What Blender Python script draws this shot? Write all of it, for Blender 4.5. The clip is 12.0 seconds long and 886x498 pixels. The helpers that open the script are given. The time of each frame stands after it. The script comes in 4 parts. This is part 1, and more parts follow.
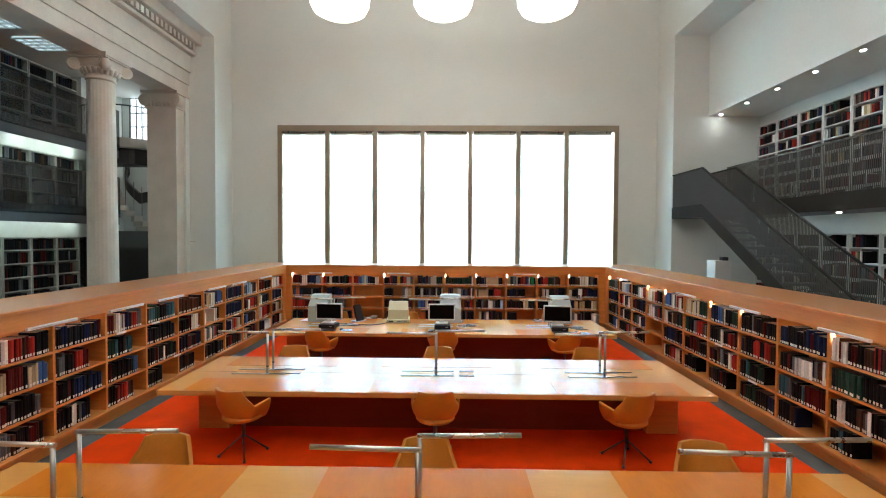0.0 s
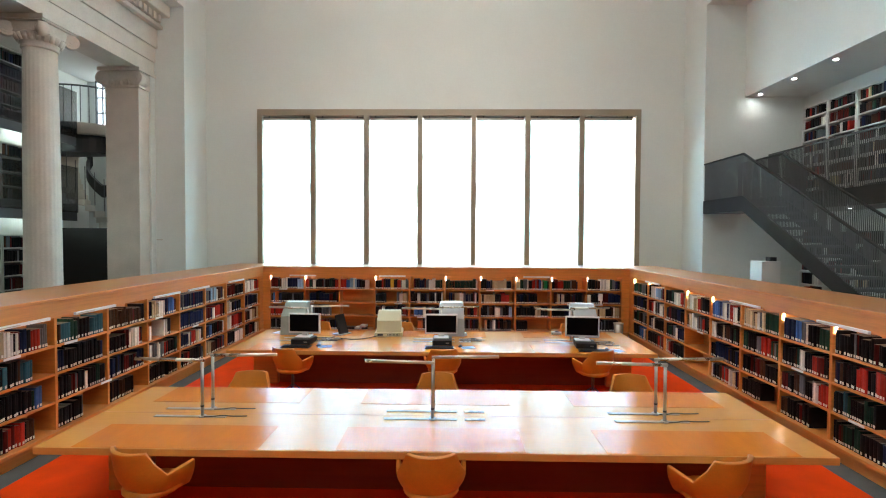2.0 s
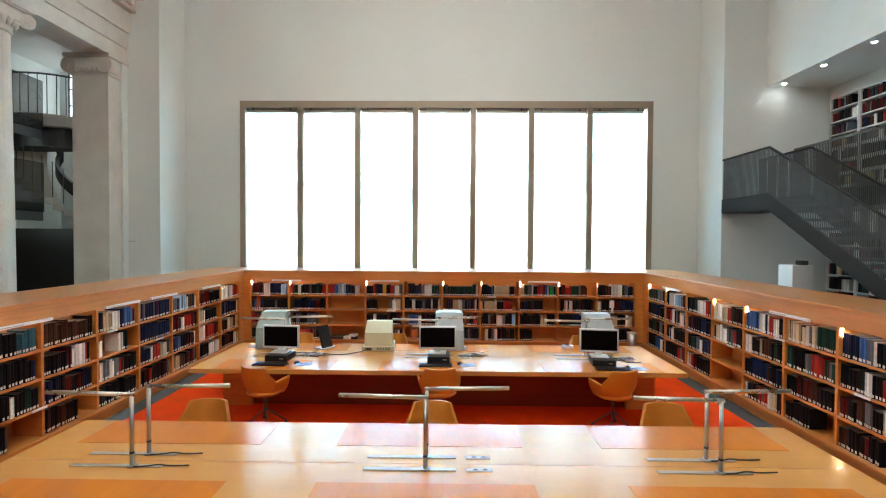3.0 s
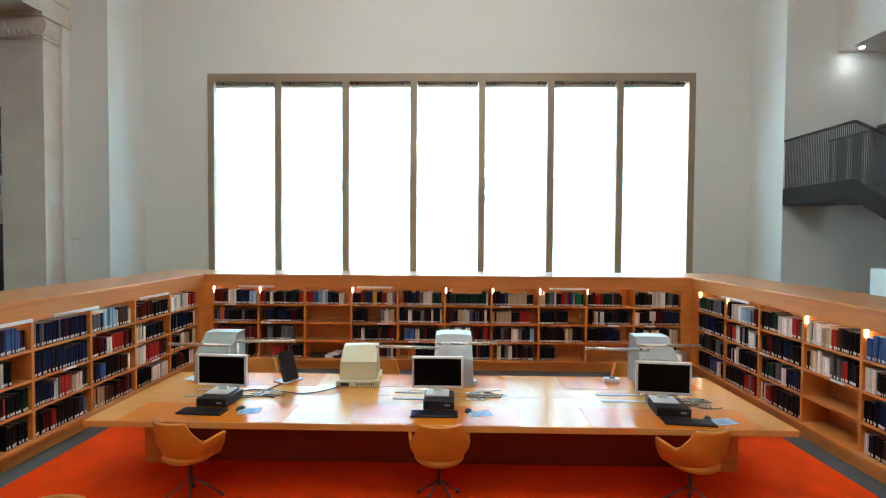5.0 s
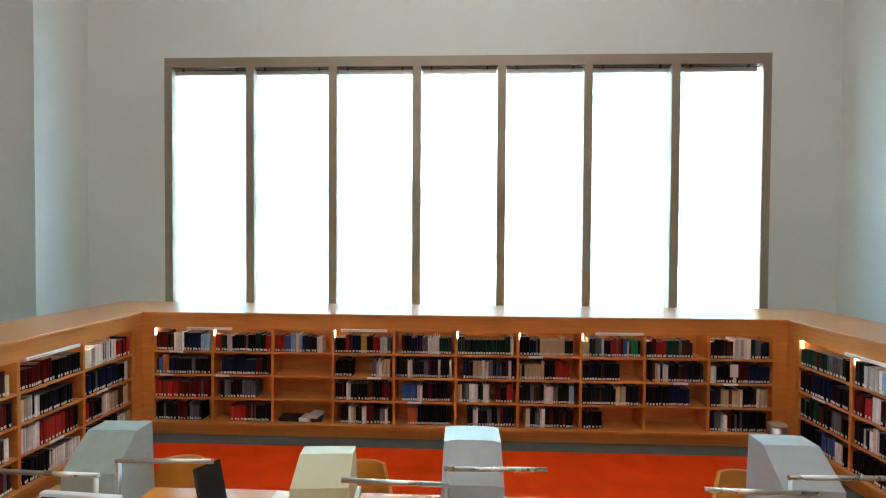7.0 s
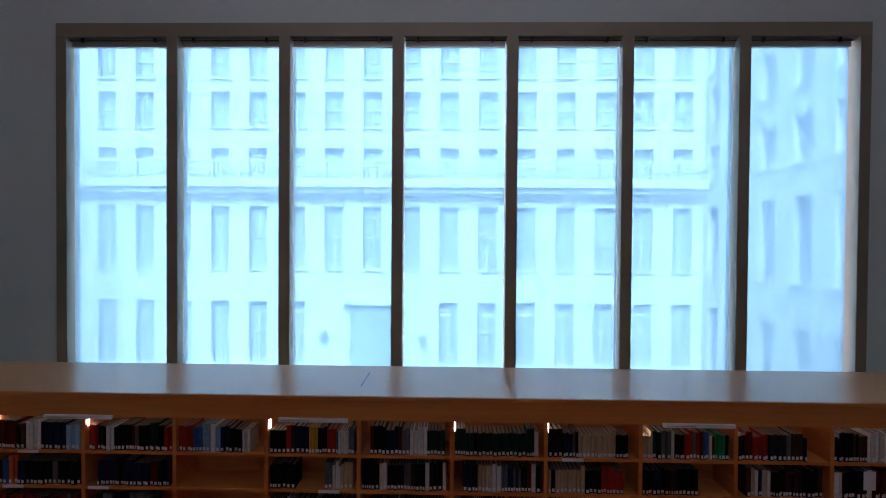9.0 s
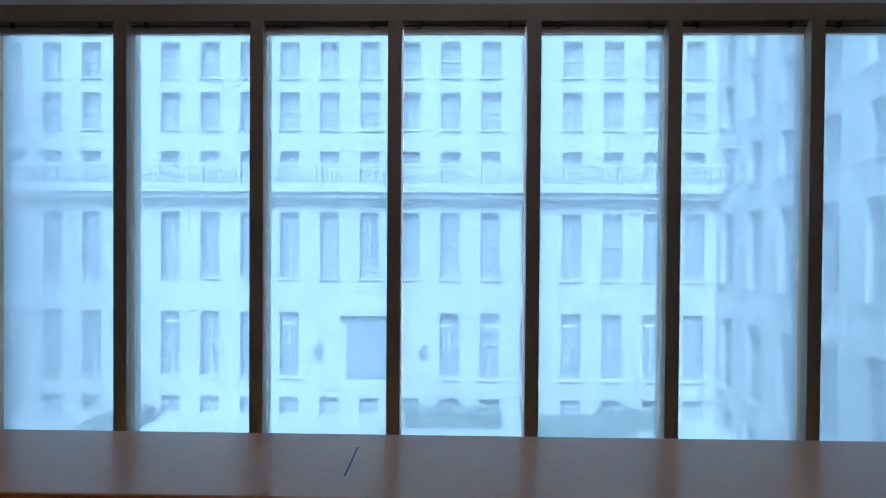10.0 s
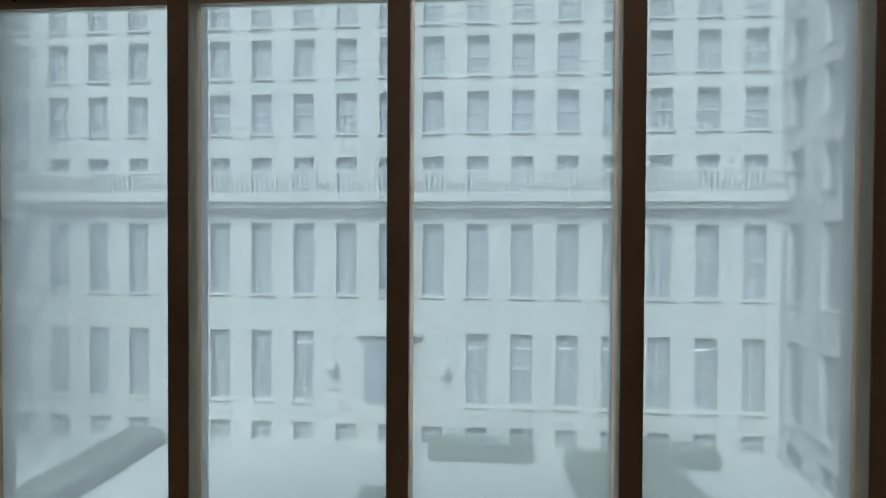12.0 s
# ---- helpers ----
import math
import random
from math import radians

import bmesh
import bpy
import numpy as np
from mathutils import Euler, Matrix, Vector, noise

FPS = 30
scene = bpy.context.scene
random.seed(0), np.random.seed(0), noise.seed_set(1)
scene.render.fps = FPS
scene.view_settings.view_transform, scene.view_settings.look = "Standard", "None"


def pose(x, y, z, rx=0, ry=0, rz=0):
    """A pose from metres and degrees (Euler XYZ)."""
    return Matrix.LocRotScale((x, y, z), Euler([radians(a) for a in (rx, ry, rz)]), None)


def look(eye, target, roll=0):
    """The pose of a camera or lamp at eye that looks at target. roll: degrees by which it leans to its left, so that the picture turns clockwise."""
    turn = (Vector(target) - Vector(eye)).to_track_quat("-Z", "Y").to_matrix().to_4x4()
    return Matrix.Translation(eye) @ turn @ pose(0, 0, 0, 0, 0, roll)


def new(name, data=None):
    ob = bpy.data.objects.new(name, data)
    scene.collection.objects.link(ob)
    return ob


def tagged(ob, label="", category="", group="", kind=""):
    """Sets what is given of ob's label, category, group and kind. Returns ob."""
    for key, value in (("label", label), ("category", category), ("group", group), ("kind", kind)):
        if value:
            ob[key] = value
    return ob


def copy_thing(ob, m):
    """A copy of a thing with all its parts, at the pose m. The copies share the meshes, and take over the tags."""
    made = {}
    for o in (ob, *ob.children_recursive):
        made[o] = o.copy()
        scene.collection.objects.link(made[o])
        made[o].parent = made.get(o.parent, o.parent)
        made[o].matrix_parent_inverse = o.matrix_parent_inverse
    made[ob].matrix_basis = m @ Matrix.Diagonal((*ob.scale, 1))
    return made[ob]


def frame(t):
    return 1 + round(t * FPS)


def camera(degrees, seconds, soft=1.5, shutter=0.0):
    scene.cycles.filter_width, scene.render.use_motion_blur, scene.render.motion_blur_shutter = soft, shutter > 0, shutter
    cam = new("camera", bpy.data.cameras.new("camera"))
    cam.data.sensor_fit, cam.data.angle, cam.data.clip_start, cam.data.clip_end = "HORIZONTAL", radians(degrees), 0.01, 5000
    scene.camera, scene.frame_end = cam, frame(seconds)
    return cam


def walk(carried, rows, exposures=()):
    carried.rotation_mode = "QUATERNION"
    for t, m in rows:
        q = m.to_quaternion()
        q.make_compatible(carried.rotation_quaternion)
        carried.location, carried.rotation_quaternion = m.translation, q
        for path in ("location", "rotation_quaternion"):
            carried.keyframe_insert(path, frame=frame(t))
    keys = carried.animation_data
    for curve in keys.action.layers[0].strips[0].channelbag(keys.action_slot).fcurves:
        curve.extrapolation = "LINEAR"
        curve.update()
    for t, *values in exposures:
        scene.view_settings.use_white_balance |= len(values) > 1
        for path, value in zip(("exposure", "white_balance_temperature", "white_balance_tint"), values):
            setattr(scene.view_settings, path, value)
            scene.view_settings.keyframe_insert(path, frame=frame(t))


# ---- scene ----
cam = camera(85.6, 12.0, soft=1.1)
METRES, EYE, TILT, LEAN, TURN = 12.64, 2.638, 0.0, 0.0, 1.0
ROWS = [
    (0.0, 0.0, 0.0, 0.0, 0.01, -1.53, -0.32),
    (0.5, 0.0007, 0.0285, -0.0002, 0.13, -1.49, -0.3),
    (1.0, 0.0005, 0.0624, -0.0025, 0.15, -1.47, -0.31),
    (1.5, 0.0013, 0.0982, -0.004, 0.18, -1.46, -0.3),
    (2.0, 0.0009, 0.1383, -0.0067, 0.06, -1.46, -0.3),
    (2.5, 0.0014, 0.1784, -0.0084, -0.06, -1.27, -0.31),
    (3.0, 0.0022, 0.2179, -0.0076, -0.2, -1.24, -0.32),
    (5.0, 0.0044, 0.3742, -0.0084, 0.28, -1.52, -0.33),
    (5.5, 0.0034, 0.4152, -0.005, 0.62, -1.43, -0.34),
    (6.0, 0.0029, 0.4595, 0.0034, 0.97, -1.17, -0.37),
    (6.5, 0.0015, 0.5032, 0.0129, 1.22, -1.17, -0.36),
    (7.0, 0.0007, 0.5465, 0.0183, 1.27, -1.11, -0.36),
    (7.5, 0.0007, 0.5888, 0.0227, 1.18, -1.03, -0.36),
    (9.5, -0.0063, 0.7755, 0.0601, 0.0, -0.67, -0.43),
    (10.0, -0.0102, 0.8218, 0.0729, 0.04, -0.59, -0.39),
    (10.5, -0.0139, 0.8679, 0.0877, 0.36, -0.8, -0.42),
    (11.0, -0.0188, 0.9152, 0.1049, 0.92, -1.03, -0.36),
    (11.5, -0.0179, 0.953, 0.1178, 2.0, -0.97, -0.33),
    (12.0, -0.0166, 0.9936, 0.1283, 3.02, -0.76, -0.3),
]
EXPOSURES = [  # seconds, stops, kelvin, tint
    (0.0, 4.55, 6500, 11), (1.0, 4.46, 6450, 11), (2.5, 4.70, 6380, 11), (5.0, 4.59, 6250, 11), (6.0, 4.57, 6250, 11), (6.8, 4.47, 6200, 11), (7.4, 4.1, 6120, 12), (7.7, 3.75, 6000, 14), (9.3, 2.0, 5250, 24),
    (10.0, 1.78, 5350, 24), (10.6, 1.53, 5950, 25), (11.0, 1.41, 6550, 26), (11.4, 1.3, 7000, 27), (12.0, 1.17, 7850, 30),
]
walk(cam, [(t, pose(0, 0, EYE, TILT, LEAN, TURN) @ pose(METRES * x, METRES * y, METRES * z, 90 + pitch, roll, yaw)) for t, x, y, z, yaw, pitch, roll in ROWS],
     exposures=EXPOSURES)

# ---- world, sun, exposure ----
world = bpy.data.worlds.new("sky")
scene.world = world
world.use_nodes = True
_wn, _wl = world.node_tree.nodes, world.node_tree.links
_wn.clear()
sky = _wn.new("ShaderNodeTexSky")
sky.sky_type, sky.sun_disc = "NISHITA", False
sky.sun_elevation, sky.sun_rotation = radians(49), radians(194)
sky.dust_density = 3.0
_bg = _wn.new("ShaderNodeBackground")
_bg.inputs["Strength"].default_value = 0.15
_out = _wn.new("ShaderNodeOutputWorld")
_wl.new(sky.outputs["Color"], _bg.inputs["Color"])
_wl.new(_bg.outputs["Background"], _out.inputs["Surface"])
sun = new("sun", bpy.data.lights.new("sun", "SUN"))
sun.data.energy, sun.data.angle, sun.data.color = 5.0, radians(26), (1.0, 0.96, 0.9)
sun.matrix_world = look((-12, -30, 60), (0, 20, 0))

# ---- materials ----
def material(name, base, rough=0.5, metal=0.0, var=0.15, scale=6.0, stretch=(1, 1, 1), bump=0.0, coat=0.0,
             per_object=0.0, per_island=0.0, second=None, fine=60.0, spec=0.5, rvar=0.17):
    """Principled surface with broad and fine variation in object space."""
    m = bpy.data.materials.new(name)
    m.use_nodes = True
    n, l = m.node_tree.nodes, m.node_tree.links
    b = n["Principled BSDF"]
    b.inputs["Roughness"].default_value, b.inputs["Metallic"].default_value = rough, metal
    b.inputs["Coat Weight"].default_value = coat
    b.inputs["Specular IOR Level"].default_value = spec
    b.inputs["Coat Roughness"].default_value = 0.06
    tc, mp = n.new("ShaderNodeTexCoord"), n.new("ShaderNodeMapping")
    mp.inputs["Scale"].default_value = stretch
    geo = n.new("ShaderNodeNewGeometry")
    l.new(geo.outputs["Position"], mp.inputs["Vector"])
    t1, t2 = n.new("ShaderNodeTexNoise"), n.new("ShaderNodeTexNoise")
    t1.inputs["Scale"].default_value, t2.inputs["Scale"].default_value = scale, fine
    t1.inputs["Detail"].default_value = 4
    l.new(mp.outputs["Vector"], t1.inputs["Vector"])
    l.new(mp.outputs["Vector"], t2.inputs["Vector"])
    add = n.new("ShaderNodeMath")
    add.operation = "MULTIPLY_ADD"
    add.inputs[1].default_value, add.inputs[2].default_value = 0.4, 0.0
    l.new(t2.outputs["Fac"], add.inputs[0])
    add2 = n.new("ShaderNodeMath")
    add2.operation = "MULTIPLY_ADD"
    add2.inputs[1].default_value = 0.6
    l.new(t1.outputs["Fac"], add2.inputs[0])
    l.new(add.outputs[0], add2.inputs[2])
    ramp = n.new("ShaderNodeValToRGB")
    ramp.color_ramp.elements[0].position, ramp.color_ramp.elements[1].position = 0.3, 0.7
    lo = second if second else tuple(c * (1 - var) for c in base)
    ramp.color_ramp.elements[0].color = (*lo, 1)
    ramp.color_ramp.elements[1].color = (*[min(1, c * (1 + var * 0.6)) for c in base], 1)
    l.new(add2.outputs[0], ramp.inputs["Fac"])
    colour = ramp.outputs["Color"]
    for amount, source in ((per_object, "o"), (per_island, "i")):
        if amount:
            hsv = n.new("ShaderNodeHueSaturation")
            if source == "o":
                rnd = n.new("ShaderNodeObjectInfo").outputs["Random"]
            else:
                rnd = geo.outputs["Random Per Island"]
            mr = n.new("ShaderNodeMapRange")
            mr.inputs["To Min"].default_value, mr.inputs["To Max"].default_value = 1 - amount, 1 + amount
            l.new(rnd, mr.inputs["Value"])
            l.new(mr.outputs["Result"], hsv.inputs["Value"])
            l.new(colour, hsv.inputs["Color"])
            colour = hsv.outputs["Color"]
    l.new(colour, b.inputs["Base Color"])
    rr = n.new("ShaderNodeMapRange")
    rr.inputs["To Min"].default_value, rr.inputs["To Max"].default_value = rough * (1 - rvar), min(1, rough * (1 + rvar))
    l.new(t1.outputs["Fac"], rr.inputs["Value"])
    l.new(rr.outputs["Result"], b.inputs["Roughness"])
    if bump:
        bp = n.new("ShaderNodeBump")
        bp.inputs["Strength"].default_value, bp.inputs["Distance"].default_value = bump, 0.004
        l.new(add2.outputs[0], bp.inputs["Height"])
        l.new(bp.outputs["Normal"], b.inputs["Normal"])
    return m


def glowing(name, colour, strength):
    m = bpy.data.materials.new(name)
    m.use_nodes = True
    b = m.node_tree.nodes["Principled BSDF"]
    b.inputs["Base Color"].default_value = (0.8, 0.8, 0.8, 1)
    b.inputs["Emission Color"].default_value = (*colour, 1)
    b.inputs["Emission Strength"].default_value = strength
    return m


def blind_fabric():
    """Translucent roller-blind weave: part open holes, part lit cloth."""
    m = bpy.data.materials.new("blind_fabric")
    m.use_nodes = True
    n, l = m.node_tree.nodes, m.node_tree.links
    n.clear()
    out = n.new("ShaderNodeOutputMaterial")
    tr, tl, df = n.new("ShaderNodeBsdfTransparent"), n.new("ShaderNodeBsdfTranslucent"), n.new("ShaderNodeBsdfDiffuse")
    geo, tx = n.new("ShaderNodeNewGeometry"), n.new("ShaderNodeTexNoise")
    tx.inputs["Scale"].default_value = 3.0
    l.new(geo.outputs["Position"], tx.inputs["Vector"])
    rp = n.new("ShaderNodeValToRGB")
    rp.color_ramp.elements[0].color, rp.color_ramp.elements[1].color = (0.52, 0.64, 0.70, 1), (0.58, 0.71, 0.77, 1)
    l.new(tx.outputs["Fac"], rp.inputs["Fac"])
    l.new(rp.outputs["Color"], tl.inputs["Color"])
    tr.inputs["Color"].default_value = (0.76, 0.90, 0.97, 1)
    df.inputs["Color"].default_value = (0.5, 0.5, 0.5, 1)
    m1, m2 = n.new("ShaderNodeMixShader"), n.new("ShaderNodeMixShader")
    m1.inputs["Fac"].default_value, m2.inputs["Fac"].default_value = 0.25, BLIND_OPEN
    l.new(tl.outputs[0], m1.inputs[1]), l.new(df.outputs[0], m1.inputs[2])
    l.new(m1.outputs[0], m2.inputs[1]), l.new(tr.outputs[0], m2.inputs[2])
    l.new(m2.outputs[0], out.inputs["Surface"])
    return m


def clear_glass(name, alpha=0.12, tint=(0.9, 0.95, 0.95)):
    m = bpy.data.materials.new(name)
    m.use_nodes = True
    n, l = m.node_tree.nodes, m.node_tree.links
    n.clear()
    out, tr, gl = n.new("ShaderNodeOutputMaterial"), n.new("ShaderNodeBsdfTransparent"), n.new("ShaderNodeBsdfGlossy")
    tr.inputs["Color"].default_value = (*tint, 1)
    gl.inputs["Roughness"].default_value = 0.05
    mx = n.new("ShaderNodeMixShader")
    mx.inputs["Fac"].default_value = alpha
    l.new(tr.outputs[0], mx.inputs[1]), l.new(gl.outputs[0], mx.inputs[2]), l.new(mx.outputs[0], out.inputs["Surface"])
    return m


def mesh_panel(name, colour, opening):
    """Perforated sheet metal too fine to see hole by hole."""
    m = material(name, colour, rough=0.6, metal=0.0, spec=0.3, var=0.12, scale=3)
    n, l = m.node_tree.nodes, m.node_tree.links
    b, out = n["Principled BSDF"], n["Material Output"]
    tr, mx = n.new("ShaderNodeBsdfTransparent"), n.new("ShaderNodeMixShader")
    mx.inputs["Fac"].default_value = opening
    l.new(b.outputs[0], mx.inputs[1]), l.new(tr.outputs[0], mx.inputs[2]), l.new(mx.outputs[0], out.inputs["Surface"])
    return m


BLIND_OPEN = 0.50
PLASTER = material("plaster", (0.665, 0.695, 0.665), rough=0.8, var=0.05, scale=0.7, bump=0.10, fine=25)
CEILING = material("ceiling_paint", (0.72, 0.69, 0.64), rough=0.85, var=0.04, scale=0.8)
STONE = material("limestone", (0.60, 0.55, 0.48), rough=0.75, var=0.14, scale=2.2, bump=0.25, fine=30)
WOOD = material("cherry_wood", (0.64, 0.24, 0.05), rough=0.38, var=0.22, scale=2.5, stretch=(1, 1, 9), coat=0.25, fine=22)
WOODH = material("cherry_wood_lengthwise", (0.64, 0.24, 0.05), rough=0.38, var=0.18, scale=3, stretch=(0.35, 0.35, 9), coat=0.25, fine=22)
CAPWOOD = material("cap_wood", (0.53, 0.21, 0.06), rough=0.34, var=0.14, scale=2.2, stretch=(1, 1, 6), coat=0.2, fine=26)
TABLEWOOD = material("maple_veneer", (0.70, 0.335, 0.085), rough=0.18, var=0.07, scale=1.2, stretch=(1, 6, 6), spec=0.36, coat=0.0, fine=9, rvar=0.03)
# under-table shade and red carpet bounce are put into this dark colour
PANELWOOD = material("shade_darkened_red_wood", (0.24, 0.042, 0.012), rough=0.5, var=0.18, scale=3, stretch=(0.35, 0.35, 9), spec=0.3, fine=22)
INLAY = material("inlay_veneer", (0.68, 0.20, 0.012), rough=0.18, var=0.08, scale=1.4, stretch=(6, 1, 6), spec=0.36, coat=0.0, fine=9, rvar=0.03)
CARPET = material("orange_carpet", (0.80, 0.058, 0.004), spec=0.05, rough=0.95, var=0.20, scale=3.0, bump=0.6, fine=160)
CARPET_GREY = material("grey_carpet", (0.12, 0.125, 0.12), spec=0.05, rough=0.95, var=0.2, scale=4.0, bump=0.6, fine=160)
SEATCLOTH = material("tan_leather", (0.62, 0.22, 0.02), rough=0.5, var=0.12, scale=7, bump=0.12)
STEEL = material("brushed_steel", (0.52, 0.50, 0.47), rough=0.30, metal=1.0, var=0.1, scale=8, stretch=(1, 1, 0.2))
PLATE = material("grey_plate", (0.52, 0.47, 0.40), rough=0.4, metal=0.4, var=0.1)
BRONZE = material("bronze_frame", (0.30, 0.245, 0.175), rough=0.45, metal=0.1, var=0.12, scale=2)
DARKGREY = material("grey_sheet_metal", (0.075, 0.08, 0.085), rough=0.5, metal=0.3, var=0.12, scale=2)
MESH_GREY = mesh_panel("perforated_grey_metal", (0.05, 0.052, 0.05), 0.50)
SLATE_GREY = material("slate_grey_steel", (0.045, 0.046, 0.045), rough=0.9, spec=0.02, var=0.12, scale=2)
BAR_GREY = material("bar_grey_metal", (0.105, 0.108, 0.104), rough=0.6, metal=0.0, spec=0.25, var=0.12, scale=2)
WHITE_SHELF = material("white_enamel", (0.62, 0.63, 0.60), rough=0.45, var=0.06)
CHROME_DK = material("dark_chrome", (0.16, 0.15, 0.14), rough=0.3, metal=1.0)
STACK_STEEL = material("grey_green_enamel", (0.38, 0.39, 0.36), rough=0.5, var=0.08)
WHITE_PLASTIC = material("white_plastic", (0.74, 0.75, 0.74), rough=0.4, var=0.04)
BLACK_PLASTIC = material("black_plastic", (0.012, 0.012, 0.014), rough=0.45, var=0.2)
SCREEN = material("dark_screen", (0.002, 0.002, 0.003), spec=0.12, rough=0.3, var=0.1)
CREAM = material("cream_plastic", (0.66, 0.62, 0.42), rough=0.45, var=0.06, scale=3)
COVER = material("grey_dust_cover", (0.36, 0.43, 0.40), rough=0.35, var=0.10, scale=9, bump=0.5, fine=20)
COVER2 = material("clear_grey_dust_cover", (0.44, 0.47, 0.49), rough=0.32, var=0.06, scale=9, bump=0.35, fine=14)
PAPER = material("white_paper", (0.78, 0.78, 0.76), rough=0.7, var=0.04)
BLUECARD = material("pale_blue_card", (0.35, 0.55, 0.68), rough=0.6, var=0.15, scale=30)
CABLE_D = material("dark_cable", (0.03, 0.025, 0.02), rough=0.5)
CABLE_L = material("grey_cable", (0.50, 0.47, 0.40), rough=0.5)
PAGES = material("page_edges", (0.20, 0.165, 0.115), rough=0.8, var=0.1, stretch=(1, 1, 1), scale=40)
CALLNO = material("call_number_label", (0.72, 0.70, 0.62), rough=0.7, var=0.06)
GLASS = clear_glass("window_glass", 0.08, (0.84, 0.95, 0.99))
BLIND = blind_fabric()
LAMP_GLOW = glowing("lamp_diffuser", (1.0, 0.965, 0.88), 0.275)
SHELF_GLOW = glowing("shelf_lamp_tube", (1.0, 0.86, 0.62), 5.0)
STRIP_GLOW = glowing("bookcase_strip_lamp", (1.0, 0.95, 0.85), 0.45)
SPOT_GLOW = glowing("downlight_lens", (0.95, 1.0, 0.97), 8.0)
COOL_GLOW = glowing("stack_lamp_tube", (0.80, 1.0, 0.93), 3.8)
# emission stands in for daylight; the ceiling above the panes is closed
SKYGLASS = glowing("skylight_pane_glow", (0.62, 0.90, 1.0), 0.045)
# emission replaces daylight here, set strong to brighten the stair hall
STAIRGLASS = glowing("stair_window_pane_glow", (0.75, 0.92, 1.0), 0.22)
FACADE_LIGHT = glowing("lit_strip", (1.0, 0.97, 0.9), 1.6)
LAMPTUBE = material("lamp_tube", (0.60, 0.57, 0.50), rough=0.28, metal=0.9, var=0.06)
FACADE = material("pale_facade_stone", (0.62, 0.60, 0.55), rough=0.85, var=0.08, scale=0.6, fine=8)
FACADE_DK = material("facade_window_glass", (0.33, 0.355, 0.37), rough=0.35, var=0.3, scale=0.8)
SHRUB = material("shrub_leaf", (0.25, 0.285, 0.22), rough=0.7, var=0.35, scale=4)
PAVING = material("courtyard_paving", (0.55, 0.54, 0.51), rough=0.9, var=0.12, scale=0.8)
DOORWOOD = material("dark_door", (0.010, 0.008, 0.007), rough=0.4, var=0.2)
BOOK_TONES = {
    "k": (0.008, 0.008, 0.010), "n": (0.009, 0.016, 0.055), "g": (0.012, 0.042, 0.03), "m": (0.09, 0.010, 0.010),
    "b": (0.06, 0.028, 0.016), "r": (0.38, 0.03, 0.02), "u": (0.05, 0.12, 0.32), "w": (0.74, 0.73, 0.66),
    "t": (0.55, 0.45, 0.27), "y": (0.65, 0.42, 0.05), "s": (0.13, 0.145, 0.16), "o": (0.50, 0.14, 0.05),
    "e": (0.02, 0.30, 0.10), "c": (0.25, 0.42, 0.58), "a": (0.03, 0.10, 0.13),
}
BOOK_KEYS = list(BOOK_TONES)
BOOK_MATS = [material("book_cloth_" + nm, BOOK_TONES[k], rough=0.6, spec=0.10, var=0.18, scale=25, per_island=0.35)
             for k, nm in zip(BOOK_KEYS, ("black", "navy", "green", "maroon", "brown", "red", "blue", "white", "tan", "yellow",
                                          "grey", "orange", "emerald", "pale_blue", "teal"))]
BOOK_SLOTS = BOOK_MATS + [PAGES, CALLNO]


# ---- mesh helpers ----
def bx(bm, x0, x1, y0, y1, z0, z1, mi=0):
    """Axis-aligned box added to bm."""
    v = [bm.verts.new((x, y, z)) for x in (x0, x1) for y in (y0, y1) for z in (z0, z1)]
    for q in ((0, 1, 3, 2), (4, 6, 7, 5), (0, 4, 5, 1), (2, 3, 7, 6), (0, 2, 6, 4), (1, 5, 7, 3)):
        bm.faces.new([v[i] for i in q]).material_index = mi
    return v


def rbox(bm, x0, x1, y0, y1, z0, z1, r=0.01, seg=2):
    """Box with rounded edges; bm must be empty or hold only such boxes."""
    v = bx(bm, x0, x1, y0, y1, z0, z1)
    edges = {e for p in v for e in p.link_edges}
    bmesh.ops.bevel(bm, geom=list(edges), offset=r, segments=seg, affect="EDGES", profile=0.5)


def rod(bm, p, q, r, seg=10, r2=None, mi=0):
    """Capped round bar from p to q."""
    p, q = Vector(p), Vector(q)
    d = (q - p).normalized()
    s = d.orthogonal().normalized()
    t = d.cross(s)
    r2 = r if r2 is None else r2
    a = [bm.verts.new(p + r * (math.cos(k) * s + math.sin(k) * t)) for k in [2 * math.pi * i / seg for i in range(seg)]]
    b = [bm.verts.new(q + r2 * (math.cos(k) * s + math.sin(k) * t)) for k in [2 * math.pi * i / seg for i in range(seg)]]
    for i in range(seg):
        f = bm.faces.new((a[i], a[(i + 1) % seg], b[(i + 1) % seg], b[i]))
        f.smooth, f.material_index = seg > 6, mi
    bm.faces.new(a[::-1]).material_index = mi
    bm.faces.new(b).material_index = mi


def lathe(bm, profile, centre=(0, 0), seg=32, flute=0.0, flutes=20):
    """Turned shape from (radius, height) pairs."""
    rings = []
    for r, z in profile:
        rings.append([bm.verts.new((centre[0] + rr * math.cos(a), centre[1] + rr * math.sin(a), z))
                      for a in [2 * math.pi * i / seg for i in range(seg)]
                      for rr in [r * (1 - flute * (0.5 + 0.5 * math.cos(flutes * a)))]])
    for a, b in zip(rings, rings[1:]):
        for i in range(seg):
            bm.faces.new((a[i], a[(i + 1) % seg], b[(i + 1) % seg], b[i])).smooth = True
    bm.faces.new(rings[0][::-1])
    bm.faces.new(rings[-1])


